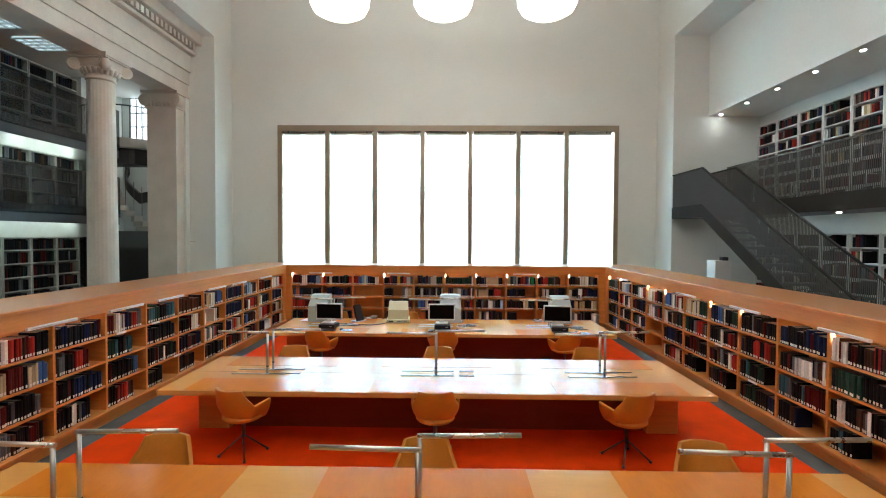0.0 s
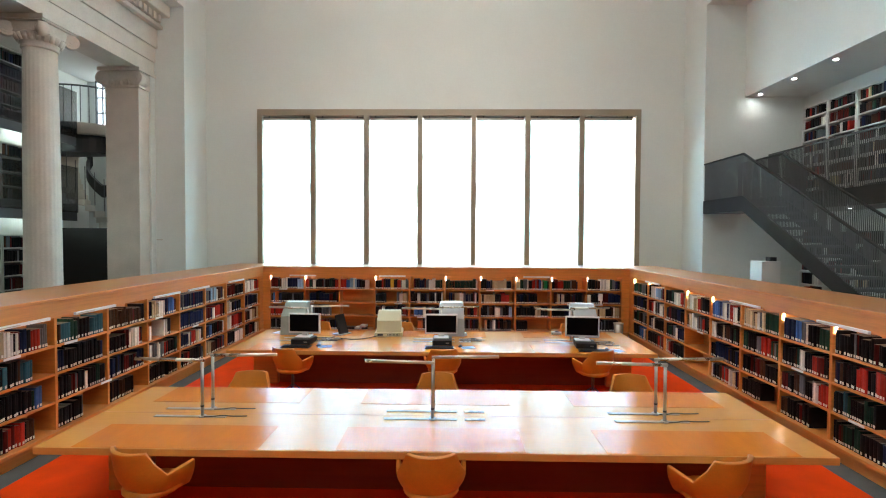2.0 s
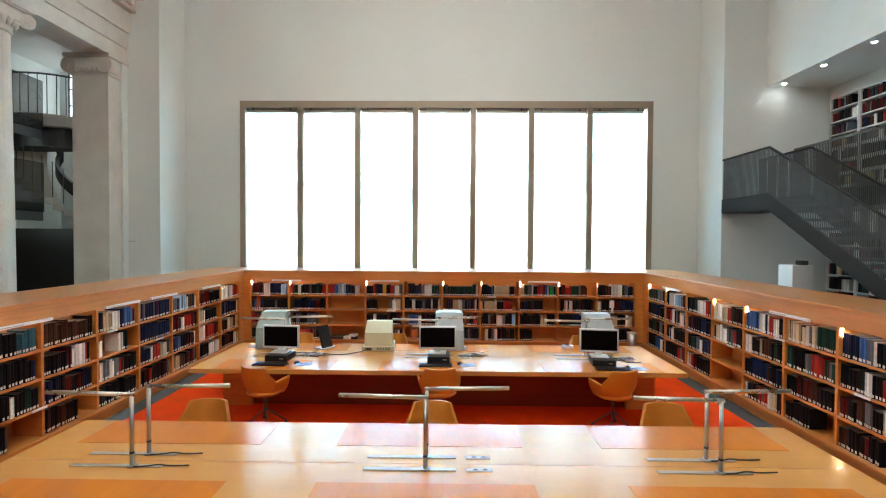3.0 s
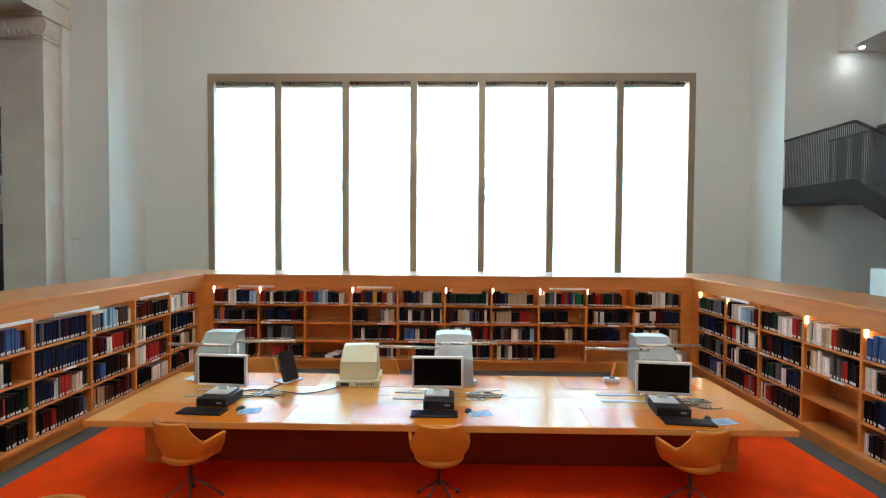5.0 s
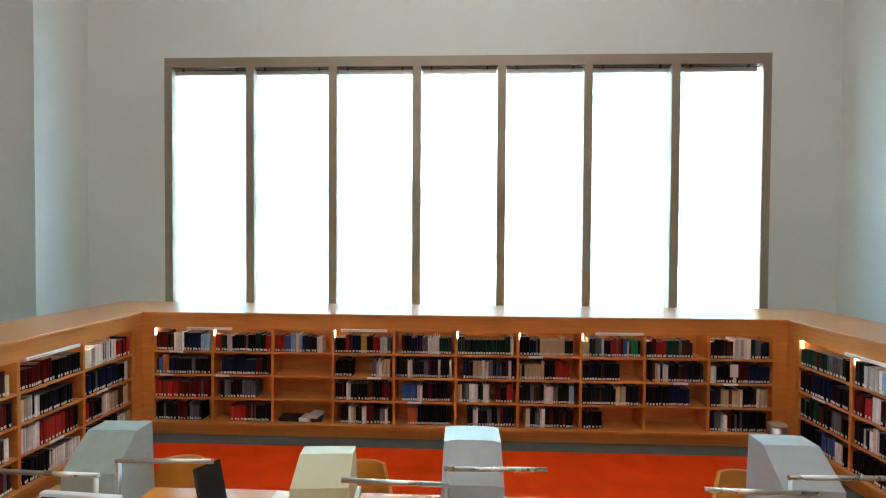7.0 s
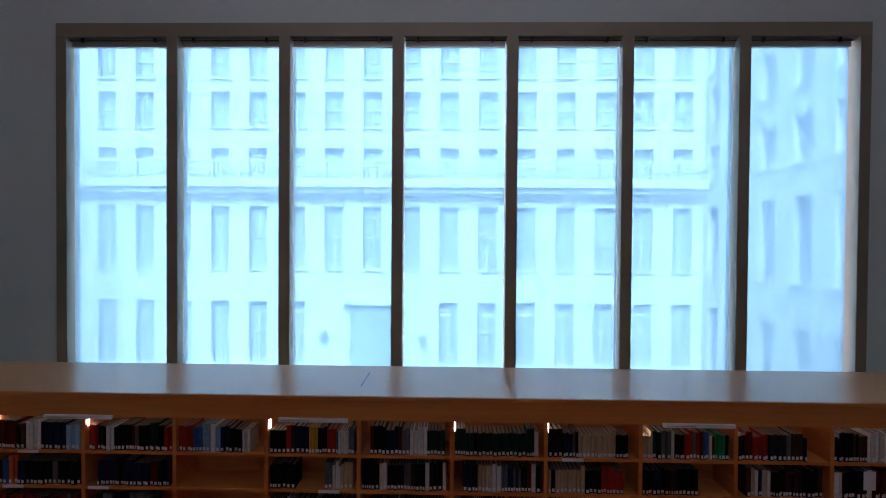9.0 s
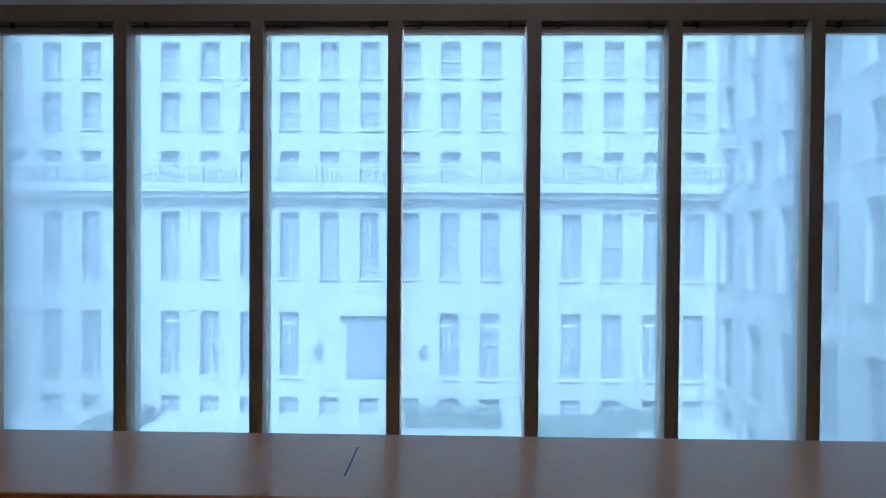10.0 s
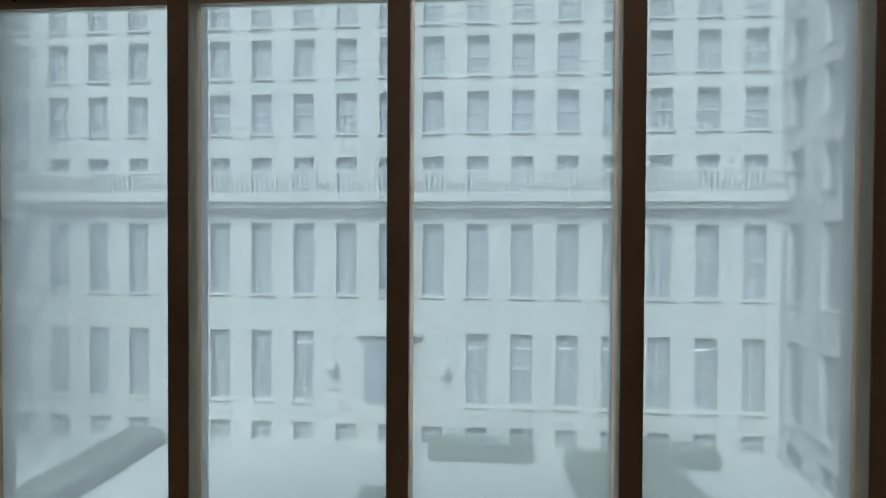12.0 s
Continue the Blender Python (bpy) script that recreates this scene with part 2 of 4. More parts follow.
def prism(bm, outline, axis, lo, hi, mi=0):
    """Polygon outline (pairs) pushed along an axis from lo to hi."""
    def at(p, d):
        return {"x": (d, p[0], p[1]), "y": (p[0], d, p[1]), "z": (p[0], p[1], d)}[axis]
    a, b = [bm.verts.new(at(p, lo)) for p in outline], [bm.verts.new(at(p, hi)) for p in outline]
    k = len(outline)
    for i in range(k):
        bm.faces.new((a[i], a[(i + 1) % k], b[(i + 1) % k], b[i])).material_index = mi
    bm.faces.new(a[::-1]).material_index = mi
    bm.faces.new(b).material_index = mi


def part(name, bm, mat, parent=None, label=""):
    """Link bm as one mesh object under a thing or part."""
    bmesh.ops.recalc_face_normals(bm, faces=bm.faces)
    me = bpy.data.meshes.new(name)
    bm.to_mesh(me)
    bm.free()
    for m in (mat if isinstance(mat, (list, tuple)) else [mat]):
        me.materials.append(m)
    ob = new(name, me)
    if parent:
        ob.parent = parent
    return tagged(ob, label) if label else ob


def thing(name, label, category, at=(0, 0, 0), group="", rz=0.0):
    """An empty at a thing's base, which parents its parts."""
    ob = new(name)
    ob.empty_display_size = 0.1
    ob.matrix_basis = pose(*at, 0, 0, rz)
    return tagged(ob, label, category, group)


def block(name, lo, hi, mat, parent=None, label="", r=0.0, kind="", category=""):
    bm = bmesh.new()
    if r:
        rbox(bm, lo[0], hi[0], lo[1], hi[1], lo[2], hi[2], r)
    else:
        bx(bm, lo[0], hi[0], lo[1], hi[1], lo[2], hi[2])
    return tagged(part(name, bm, mat, parent), label, category, "", kind)


def cable(name, pts, r, mat, parent=None):
    """Soft round cord through points."""
    cu = bpy.data.curves.new(name, "CURVE")
    cu.dimensions, cu.bevel_depth, cu.bevel_resolution = "3D", r, 2
    sp = cu.splines.new("NURBS")
    sp.points.add(len(pts) - 1)
    for p, co in zip(sp.points, pts):
        p.co = (*co, 1)
    sp.use_endpoint_u, sp.order_u = True, 3
    cu.materials.append(mat)
    ob = new(name, cu)
    if parent:
        ob.parent = parent
    return ob


# ---- plan ----
CX = -0.19                      # axis of the reading area
XL, XR, YB = -4.76, 4.40, 13.68  # shelf faces
CAPZ, CAPD = 1.795, 1.10
WALLY, PIERY = 15.85, 14.70     # window wall, face of the piers
PIER_L, PIER_R = -7.30, 6.70
SIDE_L, SIDE_R = -8.00, 7.75
TOP = 11.4
BACK = -9.0
WX0, WX1, WZ0, WZ1 = -5.775, 5.46, 0.80, 6.28

# ---- structure ----
block("floor", (-13.5, BACK - 0.3, -0.30), (10.5, 17.9, -0.004), CARPET_GREY, kind="structure", label="grey carpet floor of the reading hall", category="floor")
block("carpet", (XL + 0.25, -6.0, -0.003), (XR - 0.25, YB - 0.30, 0.006), CARPET, kind="structure", label="bright orange carpet inside a grey border", category="carpet")
bm = bmesh.new()
for a in ((-8.3, WX0, 0, TOP), (WX1, 10.5, 0, TOP), (WX0, WX1, 0, WZ0), (WX0, WX1, WZ1, TOP)):
    bx(bm, a[0], a[1], WALLY, WALLY + 0.4, a[2], a[3])
tagged(part("wall_north", bm, PLASTER), "off-white plaster wall around the large window", "wall", kind="structure")
block("wall_pier_west", (PIER_L - 1.0, PIERY, 0), (PIER_L, WALLY, TOP), PLASTER, kind="structure", label="off-white plaster pier beside the window bay", category="wall")
block("wall_pier_east", (PIER_R, PIERY, 0), (9.4, WALLY, TOP), PLASTER, kind="structure", label="off-white plaster pier beside the window bay", category="wall")
block("wall_stair_east", (-8.6, WALLY, 0), (-8.3, 17.9, TOP), PLASTER, kind="structure", label="plain plaster stair hall wall", category="wall")
block("wall_upper_west", (-8.9, BACK, 8.72), (PIER_L, PIERY, TOP), PLASTER, kind="structure", label="off-white plaster wall over the colonnade", category="wall")
block("wall_upper_east", (PIER_R, BACK, 8.72), (9.4, PIERY, TOP), PLASTER, kind="structure", label="off-white plaster beam along the hall", category="wall")
block("wall_east", (SIDE_R, BACK, 6.30), (9.4, PIERY, 8.72), PLASTER, kind="structure", label="off-white plaster wall over the book alcove", category="wall")
block("wall_south", (-13.5, BACK - 0.3, 0), (10.5, BACK, TOP), PLASTER, kind="structure", label="plain plaster end wall", category="wall")
block("wall_alcove_east", (9.30, BACK, 0), (9.7, WALLY, 8.72), PLASTER, kind="structure", label="white wall behind the alcove shelves", category="wall")
block("wall_stack_west", (-12.6, BACK, 0), (-12.2, WALLY + 3, TOP), PLASTER, kind="structure", label="wall behind the book stacks", category="wall")
block("ceiling", (-9.0, BACK - 0.3, TOP), (9.7, WALLY + 0.4, TOP + 0.3), CEILING, kind="structure", label="white plaster ceiling of the hall", category="ceiling")
block("ceiling_stack", (-13.5, BACK, 7.65), (-8.865, 17.6, 7.9), CEILING, kind="structure", label="white ceiling over the stacks", category="ceiling")

# ---- window ----
win = tagged(new("window_1"), "wide metal window of seven panes with drawn pale roller blinds", "window", kind="structure")
FD0, FD1 = WALLY - 0.03, WALLY + 0.22
for nm, lo, hi in (("frame_head", (WX0, FD0, WZ1 - 0.19), (WX1, FD1, WZ1)), ("frame_sill", (WX0, FD0, WZ0), (WX1, FD1, WZ0 + 0.12)),
                   ("frame_jamb", (WX0, FD0, WZ0 + 0.12), (WX0 + 0.15, FD1, WZ1 - 0.19)), ("frame_jamb", (WX1 - 0.15, FD0, WZ0 + 0.12), (WX1, FD1, WZ1 - 0.19))):
    block(nm, lo, hi, BRONZE, win, r=0.006)
PITCH = 1.577
MX = [-5.70 + PITCH * i for i in range(8)]
for x in MX[1:-1]:
    block("mullion", (x - 0.078, FD0 - 0.01, WZ0 + 0.12), (x + 0.078, FD1, WZ1 - 0.19), BRONZE, win, r=0.006)
for i in range(7):
    a, b = MX[i] + 0.08, MX[i + 1] - 0.08
    block("pane", (a, FD1 - 0.06, WZ0 + 0.12), (b, FD1 - 0.05, WZ1 - 0.19), GLASS, win).visible_shadow = False
    bl = thing("roller_blind", "pale translucent roller blind drawn down over a pane", "blind", group="window blinds")
    bm = bmesh.new()
    gap0, gap1 = a + 0.012, b - 0.012
    bx(bm, gap0, gap1, FD1 - 0.125, FD1 - 0.122, WZ0 + 0.13, WZ1 - 0.30)
    part("cloth", bm, BLIND, bl)
    bm = bmesh.new()
    rod(bm, (gap0, FD0 + 0.05, WZ1 - 0.23), (gap1, FD0 + 0.05, WZ1 - 0.23), 0.008)
    for x in (gap0 + 0.18, gap1 - 0.18):
        bx(bm, x - 0.012, x + 0.012, FD0 + 0.03, FD0 + 0.07, WZ1 - 0.25, WZ1 - 0.192)
    part("rod", bm, BLACK_PLASTIC, bl, "thin black pull rod")
    bm = bmesh.new()
    bx(bm, gap0, gap1, FD1 - 0.16, FD1 - 0.09, WZ1 - 0.30, WZ1 - 0.192)
    part("cassette", bm, PLATE, bl)
    bm = bmesh.new()
    bx(bm, gap0, gap1, FD1 - 0.13, FD1 - 0.117, WZ0 + 0.121, WZ0 + 0.15)
    part("hem_bar", bm, PLATE, bl)

# ---- courtyard ----
GZ = -5.4
block("ground", (-400, 17.92, GZ - 0.5), (400, 600, GZ), PAVING, kind="structure", label="pale courtyard paving", category="ground")
FY, COL, C0 = 34.8, 2.06, -4.52
ROWS_Z = ((14.45, 16.3), (12.04, 13.85), (9.40, 11.28), (6.46, 8.27), (1.78, 5.14), (-3.32, 0.03), (-5.28, -4.35))


def facade(name, label, n0, n1, m, main):
    """A storeyed front along local x, windows set into the wall; local y runs into the building."""
    h = thing(name, label, "building")
    xs = [COL * k for k in range(n0, n1 + 1)]
    half = 0.5
    x_lo, x_hi = xs[0] - COL / 2, xs[-1] + COL / 2
    bm = bmesh.new()
    bx(bm, x_lo, x_hi, 0.45, 1.0, GZ, 19.5)
    for a, b in zip([x_lo - half] + xs, xs + [x_hi + half]):
        bx(bm, a + half, b - half, 0, 0.45, GZ, 19.5)
    edges = [GZ] + [v for r in ROWS_Z[::-1] for v in r] + [19.5]
    for x in xs:
        for z0, z1 in zip(edges[::2], edges[1::2]):
            bx(bm, x - half, x + half, 0.0, 0.45, z0, z1)
    part("wall", bm, FACADE, h)
    if main:
        bm = bmesh.new()
        bx(bm, x_lo, x_hi, -0.7, 0, 6.12, 6.455)
        bx(bm, x_lo, x_hi, -0.5, 0, 5.85, 6.12)
        part("cornice", bm, FACADE, h)
        bm = bmesh.new()
        bx(bm, x_lo, x_hi, -0.62, -0.5, 7.42, 7.56)
        bx(bm, x_lo, x_hi, -0.62, -0.5, 6.456, 6.56)
        k = x_lo
        while k < x_hi:
            bx(bm, k, k + 0.09, -0.6, -0.52, 6.56, 7.42)
            k += 0.24
        part("balustrade", bm, FACADE, h)
        rnd = random.Random(8)
        for k in (-5, -2, 2, 3, 4, 5, 7):
            x, z = COL * k + rnd.uniform(-0.15, 0.1), -0.62 + rnd.uniform(-0.12, 0.05)
            block("room_light", (x - 0.3, 0.285, z), (x + 0.3, 0.298, z + 0.05), FACADE_LIGHT, h, "lit strip lamp behind a window")
    for i, x in enumerate(xs):
        for r, (z0, z1) in enumerate(ROWS_Z):
            if main and r == 5 and i + n0 in (-1, 0, 1):
                continue
            w = thing("window", "", "")

            w.parent = h
            bm = bmesh.new()
            bx(bm, x - half, x + half, 0.30, 0.34, z0, z1)
            part("pane", bm, FACADE_DK, w)
            bm = bmesh.new()
            bx(bm, x - 0.03, x + 0.03, 0.25, 0.3, z0, z1)
            bx(bm, x - half, x + half, 0.25, 0.3, (z0 + z1) / 2 - 0.04, (z0 + z1) / 2 + 0.04)
            part("sash", bm, FACADE, w)
            bm = bmesh.new()
            bx(bm, x - half - 0.1, x + half + 0.1, -0.1, 0.3, z0 - 0.1, z0 - 0.002)
            part("sill", bm, FACADE, w)
    if main:
        bm = bmesh.new()
        for x in (-COL, COL):
            bx(bm, x - half, x + half, 0.002, 0.44, ROWS_Z[5][0], ROWS_Z[5][1])
        part("infill", bm, FACADE, h)
        bm = bmesh.new()
        bx(bm, -1.15, 1.15, -0.08, 0.02, -3.3, -0.1)
        part("door", bm, FACADE_DK, h, "tall grey entrance door")
        bm = bmesh.new()
        prism(bm, [(-1.55, -0.1), (1.55, -0.1), (1.55, 0.12), (0, 0.42), (-1.55, 0.12)], "y", -0.35, 0.0)
        part("pediment", bm, FACADE, h)
        for s in (-1, 1):
            bm = bmesh.new()
            lathe(bm, [(0.03, -2.0), (0.2, -1.8), (0.26, -1.5), (0.18, -1.25), (0.03, -1.15)], (s * 2.66, -0.35), 10)
            bx(bm, s * 2.66 - 0.03, s * 2.66 + 0.03, -0.35, 0.0, -1.2, -1.14)
            part("lantern", bm, WHITE_SHELF, h)
    h.matrix_basis = m
    return h


facade("courtyard_building", "pale stone building of many storeys across the courtyard", -10, 9, pose(C0, FY, 0), True)
facade("courtyard_wing", "pale stone side wing bounding the courtyard", -5, 4, pose(13.05, 23.5, 0, 0, 0, -90), False)
facade("courtyard_wing", "pale stone side wing bounding the courtyard", -4, 5, pose(-23.6, 23.5, 0, 0, 0, 90), False)


def hedge(x0, x1, y0, y1, h):
    """Clipped low hedge: a bed of earth and a twiggy core under many small leaves."""
    s = thing("hedge", "low clipped green hedge on the courtyard paving", "hedge", (x0, y0, GZ), "courtyard hedges")
    w, d = x1 - x0, y1 - y0
    block("core", (0.08, 0.08, 0.0), (w - 0.08, d - 0.08, h - 0.10), SHRUB, s)
    bm = bmesh.new()
    rnd = random.Random(int(x0 * 100))
    for k in range(int(150 * (w * d + 2 * h * (w + d)))):
        p = Vector((rnd.uniform(0, w), rnd.uniform(0, d), h * rnd.uniform(0.9, 1.04)))
        if rnd.random() > w * d / (w * d + 2 * h * (w + d)):
            p.z = rnd.uniform(0.03, h)
            if rnd.random() < w / (w + d):
                p.y = rnd.choice((0.04, d - 0.04)) + rnd.uniform(-0.05, 0.05)
            else:
                p.x = rnd.choice((0.04, w - 0.04)) + rnd.uniform(-0.05, 0.05)
        v = Vector((rnd.uniform(-1, 1), rnd.uniform(-1, 1), rnd.uniform(-1, 1))).normalized() * 0.075
        e = v.orthogonal() * 0.6
        bm.faces.new([bm.verts.new(p + q) for q in (v, e, -v, -e)])
    part("leaves", bm, SHRUB, s)


for x0, x1, y0, y1, h in ((-2.5, 2.1, 33.5, 34.5, 0.8), (-17.0, -15.3, 26.0, 34.3, 0.75), (3.4, 7.6, 25.5, 33.2, 0.9),
                          (7.0, 10.0, 33.5, 34.5, 0.8), (-4.5, -3.1, 24.0, 29.5, 0.9)):
    hedge(x0, x1, y0, y1, h)

# ---- bookcases ----
TIERS = (0.21, 0.55, 0.89, 1.23)
FASCIA = 1.56
BAY, SBAY = 0.883, 0.872
BACKX = [CX + BAY * (i - 5) for i in range(11)]
SIDEY = [13.48 - SBAY * k for k in range(17)]
DEPTH = 0.36
BT = 0.028


def bookcase(name, label, stations, lo, hi, m):
    """Open shelving along local x, its face at local y 0, running back along +y."""
    b = thing(name, label, "bookcase")
    bm = bmesh.new()
    rbox(bm, lo, hi, 0, 0.05, FASCIA, CAPZ - 0.042, 0.003, 1)
    part("fascia", bm, WOODH, b)
    block("back_panel", (lo, DEPTH, 0.02), (hi, DEPTH + 0.02, CAPZ - 0.042), WOOD, b)
    block("top_panel", (lo, 0.052, FASCIA + 0.10), (hi, DEPTH - 0.002, FASCIA + 0.12), WOODH, b)
    block("plinth", (lo, 0.03, 0.0), (hi, DEPTH - 0.002, TIERS[0] - BT - 0.02), WOODH, b)
    block("base_ledge", (lo, -0.05, TIERS[0] - BT - 0.018), (hi, DEPTH - 0.002, TIERS[0] - 0.004), WOODH, b, r=0.004)
    bm = bmesh.new()
    rod(bm, (lo + 0.1, 0.062, FASCIA + 0.05), (hi - 0.1, 0.062, FASCIA + 0.05), 0.006, 8)
    part("strip_lamp", bm, STRIP_GLOW, b, "slim warm lamp strip behind the fascia")
    for x in stations:
        block("upright", (x - 0.018, 0.006, TIERS[0] - 0.003), (x + 0.018, DEPTH - 0.002, FASCIA + 0.099), WOOD, b)
    for a, c in zip(stations, stations[1:]):
        for z in TIERS[1:]:
            block("shelf", (a + 0.019, 0.008, z - BT), (c - 0.019, DEPTH - 0.002, z), WOODH, b)
    for e, s in ((lo, stations[0]), (stations[-1], hi)):
        if abs(e - s) > 0.05:
            block("end_panel", (e if e == lo else e + 0.019, 0.002, TIERS[0] - 0.003), (s - 0.019 if e == lo else s, 0.04, FASCIA - 0.001), WOOD, b)
    block("outer_panel", (lo - (CAPD if lo == XL + 0.002 else 0), CAPD - 0.04, 0), (hi + (CAPD if lo == XL + 0.002 else 0), CAPD - 0.012, CAPZ - 0.042), WOOD, b)
    b.matrix_basis = m
    return b


SX = sorted(SIDEY)
M_BACK = pose(0, YB, 0)
M_LEFT = pose(XL, 0, 0, 0, 0, 90)       # local x runs along +y, local y along -x
M_RIGHT = pose(XR, 0, 0, 0, 0, -90)     # local x runs along -y, local y along +x
bookcase("bookcase", "low cherry-wood bookcase under the window, filled with books", BACKX, XL + 0.002, XR - 0.002, M_BACK)
bookcase("bookcase", "long low cherry-wood bookcase along the colonnade side", SX, SX[0] - 0.04, YB + 0.05, M_LEFT)
bookcase("bookcase", "long low cherry-wood bookcase along the stair side", [-y for y in SIDEY], -(YB + 0.05), -SX[0] + 0.04, M_RIGHT)
# the continuous worktop
def worktop(lo, hi, edge):
    """Broad board with a solid edge band towards the tables."""
    w = thing("worktop", "broad polished cherry-wood worktop laid over the bookcases", "worktop", group="bookcase worktops")
    bm = bmesh.new()
    rbox(bm, lo[0], hi[0], lo[1], hi[1], CAPZ - 0.04, CAPZ, 0.004, 2)
    part("board", bm, CAPWOOD, w)
    bm = bmesh.new()
    rbox(bm, *edge, CAPZ - 0.041, CAPZ - 0.002, 0.004, 1)
    part("edge_band", bm, WOODH, w)
    return w


wt = worktop((XL - CAPD, YB - 0.004), (XR + CAPD, YB + CAPD), (XL + 0.016, XR - 0.016, YB - 0.016, YB - 0.0045))
block("seam", (-1.117, 13.98, CAPZ - 0.01), (-1.103, 14.50, CAPZ + 0.0015), BLACK_PLASTIC, wt)
worktop((XL - CAPD, SX[0] - 0.04), (XL + 0.004, YB - 0.008), (XL + 0.0045, XL + 0.016, SX[0] - 0.04, YB - 0.017))
worktop((XR - 0.004, SX[0] - 0.04), (XR + CAPD, YB - 0.008), (XR - 0.016, XR - 0.0045, SX[0] - 0.04, YB - 0.017))

# warm tubes under the fascias, one beside every upright
def shelf_lamp(x, m):
    bm = bmesh.new()
    rod(bm, (x + 0.026, 0.045, FASCIA - 0.10), (x + 0.026, 0.045, FASCIA - 0.004), 0.0055, 6)
    tagged(part("shelf_lamp", bm, SHELF_GLOW), "slim warm tube lamp beside a bookcase upright", "lamp", "shelf lamps").matrix_basis = m


for k, x in enumerate(BACKX[:-1]):
    if k not in (2, 4):
        shelf_lamp(x, M_BACK)
for k, y in enumerate(SX[5:-1]):
    if k % 3:
        shelf_lamp(y, M_LEFT)
for k, y in enumerate(SIDEY[:11]):
    if k % 3 != 2:
        shelf_lamp(-y, M_RIGHT)

# ---- reading tables ----
TX0, TX1, TZ = -3.57, 3.19, 0.75
TABLES = (2.20, 5.70, 9.19)
TW = 1.65
SEATS = (-2.45, -0.19, 2.09)


def reading_table(y0):
    t = thing("reading_table", "long glossy maple reading table with orange inlaid panels", "table", (0, y0, 0), "reading tables")
    bm = bmesh.new()
    rbox(bm, TX0, TX1, 0, TW, TZ - 0.065, TZ, 0.006, 2)
    part("tabletop", bm, TABLEWOOD, t)
    for x in SEATS:
        for a in (0.012, TW - 0.512):
            block("inlay", (x - 0.80, a, TZ - 0.004), (x + 0.80, a + 0.50, TZ + 0.0022), INLAY, t)
    block("seam", (TX0 + 0.01, TW / 2 - 0.004, TZ - 0.004), (TX1 - 0.01, TW / 2 + 0.004, TZ + 0.001), WOOD, t)
    for x0 in (TX0 + 0.14, TX1 - 0.14 - 0.42):
        block("pedestal", (x0, 0.70, 0.005), (x0 + 0.42, TW - 0.70, TZ - 0.067), WOODH, t, r=0.004)
    # panel's dark colour deepens the shade beneath the tabletop
    block("modesty_panel", (TX0 + 0.562, TW / 2 - 0.03, 0.005), (TX1 - 0.562, TW / 2 + 0.03, TZ - 0.067), PANELWOOD, t, "reddish panel, coloured dark for the shade under the table")
    return t


def desk_lamp(x, y, side):
    """Slim steel post with a tube arm to one side."""
    d = thing("desk_lamp", "slim steel desk lamp with a long tube arm", "desk lamp", (x, y, TZ + 0.0025), "table lamps")
    bm = bmesh.new()
    rod(bm, (0, 0, 0), (0, 0, 0.555), 0.0155, 12)
    part("post", bm, STEEL, d)
    bm = bmesh.new()
    rod(bm, (0, 0, 0), (0, 0, 0.014), 0.036, 16)
    part("foot", bm, STEEL, d)
    bm = bmesh.new()
    rod(bm, (-side * 0.018, 0, 0.562), (side * 0.67, 0, 0.575), 0.0165, 12)
    part("arm", bm, LAMPTUBE, d, "pale metal tube arm")
    bm = bmesh.new()
    rod(bm, (0, 0, 0.10), (0, 0, 0.118), 0.0185, 10)
    part("switch", bm, BLACK_PLASTIC, d)
    bm = bmesh.new()
    bx(bm, -0.48, 0.24, -0.022, 0.022, 0.0, 0.006)
    part("base_strip", bm, PLATE, d, "flat grey metal cable strip")
    return d


def socket_plate(x, y):
    s = thing("socket_plate", "small white power socket plate let into the tabletop", "socket", (x, y, TZ + 0.0025), "table sockets")
    bm = bmesh.new()
    rbox(bm, -0.10, 0.10, -0.026, 0.026, 0, 0.006, 0.002, 1)
    part("plate", bm, WHITE_PLASTIC, s)
    for k in (-0.03, 0.045):
        bm = bmesh.new()
        bx(bm, k - 0.016, k + 0.016, -0.012, 0.012, 0.0062, 0.0075)
        part("outlet", bm, BLACK_PLASTIC, s)


for y0 in TABLES:
    reading_table(y0)
    for x in (-2.49, -0.20, 2.07):
        desk_lamp(x, y0 + 0.72, -1)
        desk_lamp(x, y0 + 0.93, 1)
        for yy in (y0 + 0.72, y0 + 0.93):
            if abs(x) < 1:
                socket_plate(x + 0.42, yy)
            else:
                tagged(cable("lamp_cable", [(x + 0.03, yy - 0.03, TZ + 0.012), (x + 0.12, yy - 0.02, TZ + 0.012), (x + 0.2, yy + 0.02, TZ + 0.012), (x + 0.30, yy - 0.01, TZ + 0.012), (x + 0.44, yy + 0.012, TZ + 0.01)], 0.006, CABLE_D),
                       "short dark lamp cable on the tabletop", "cable", "lamp cables")


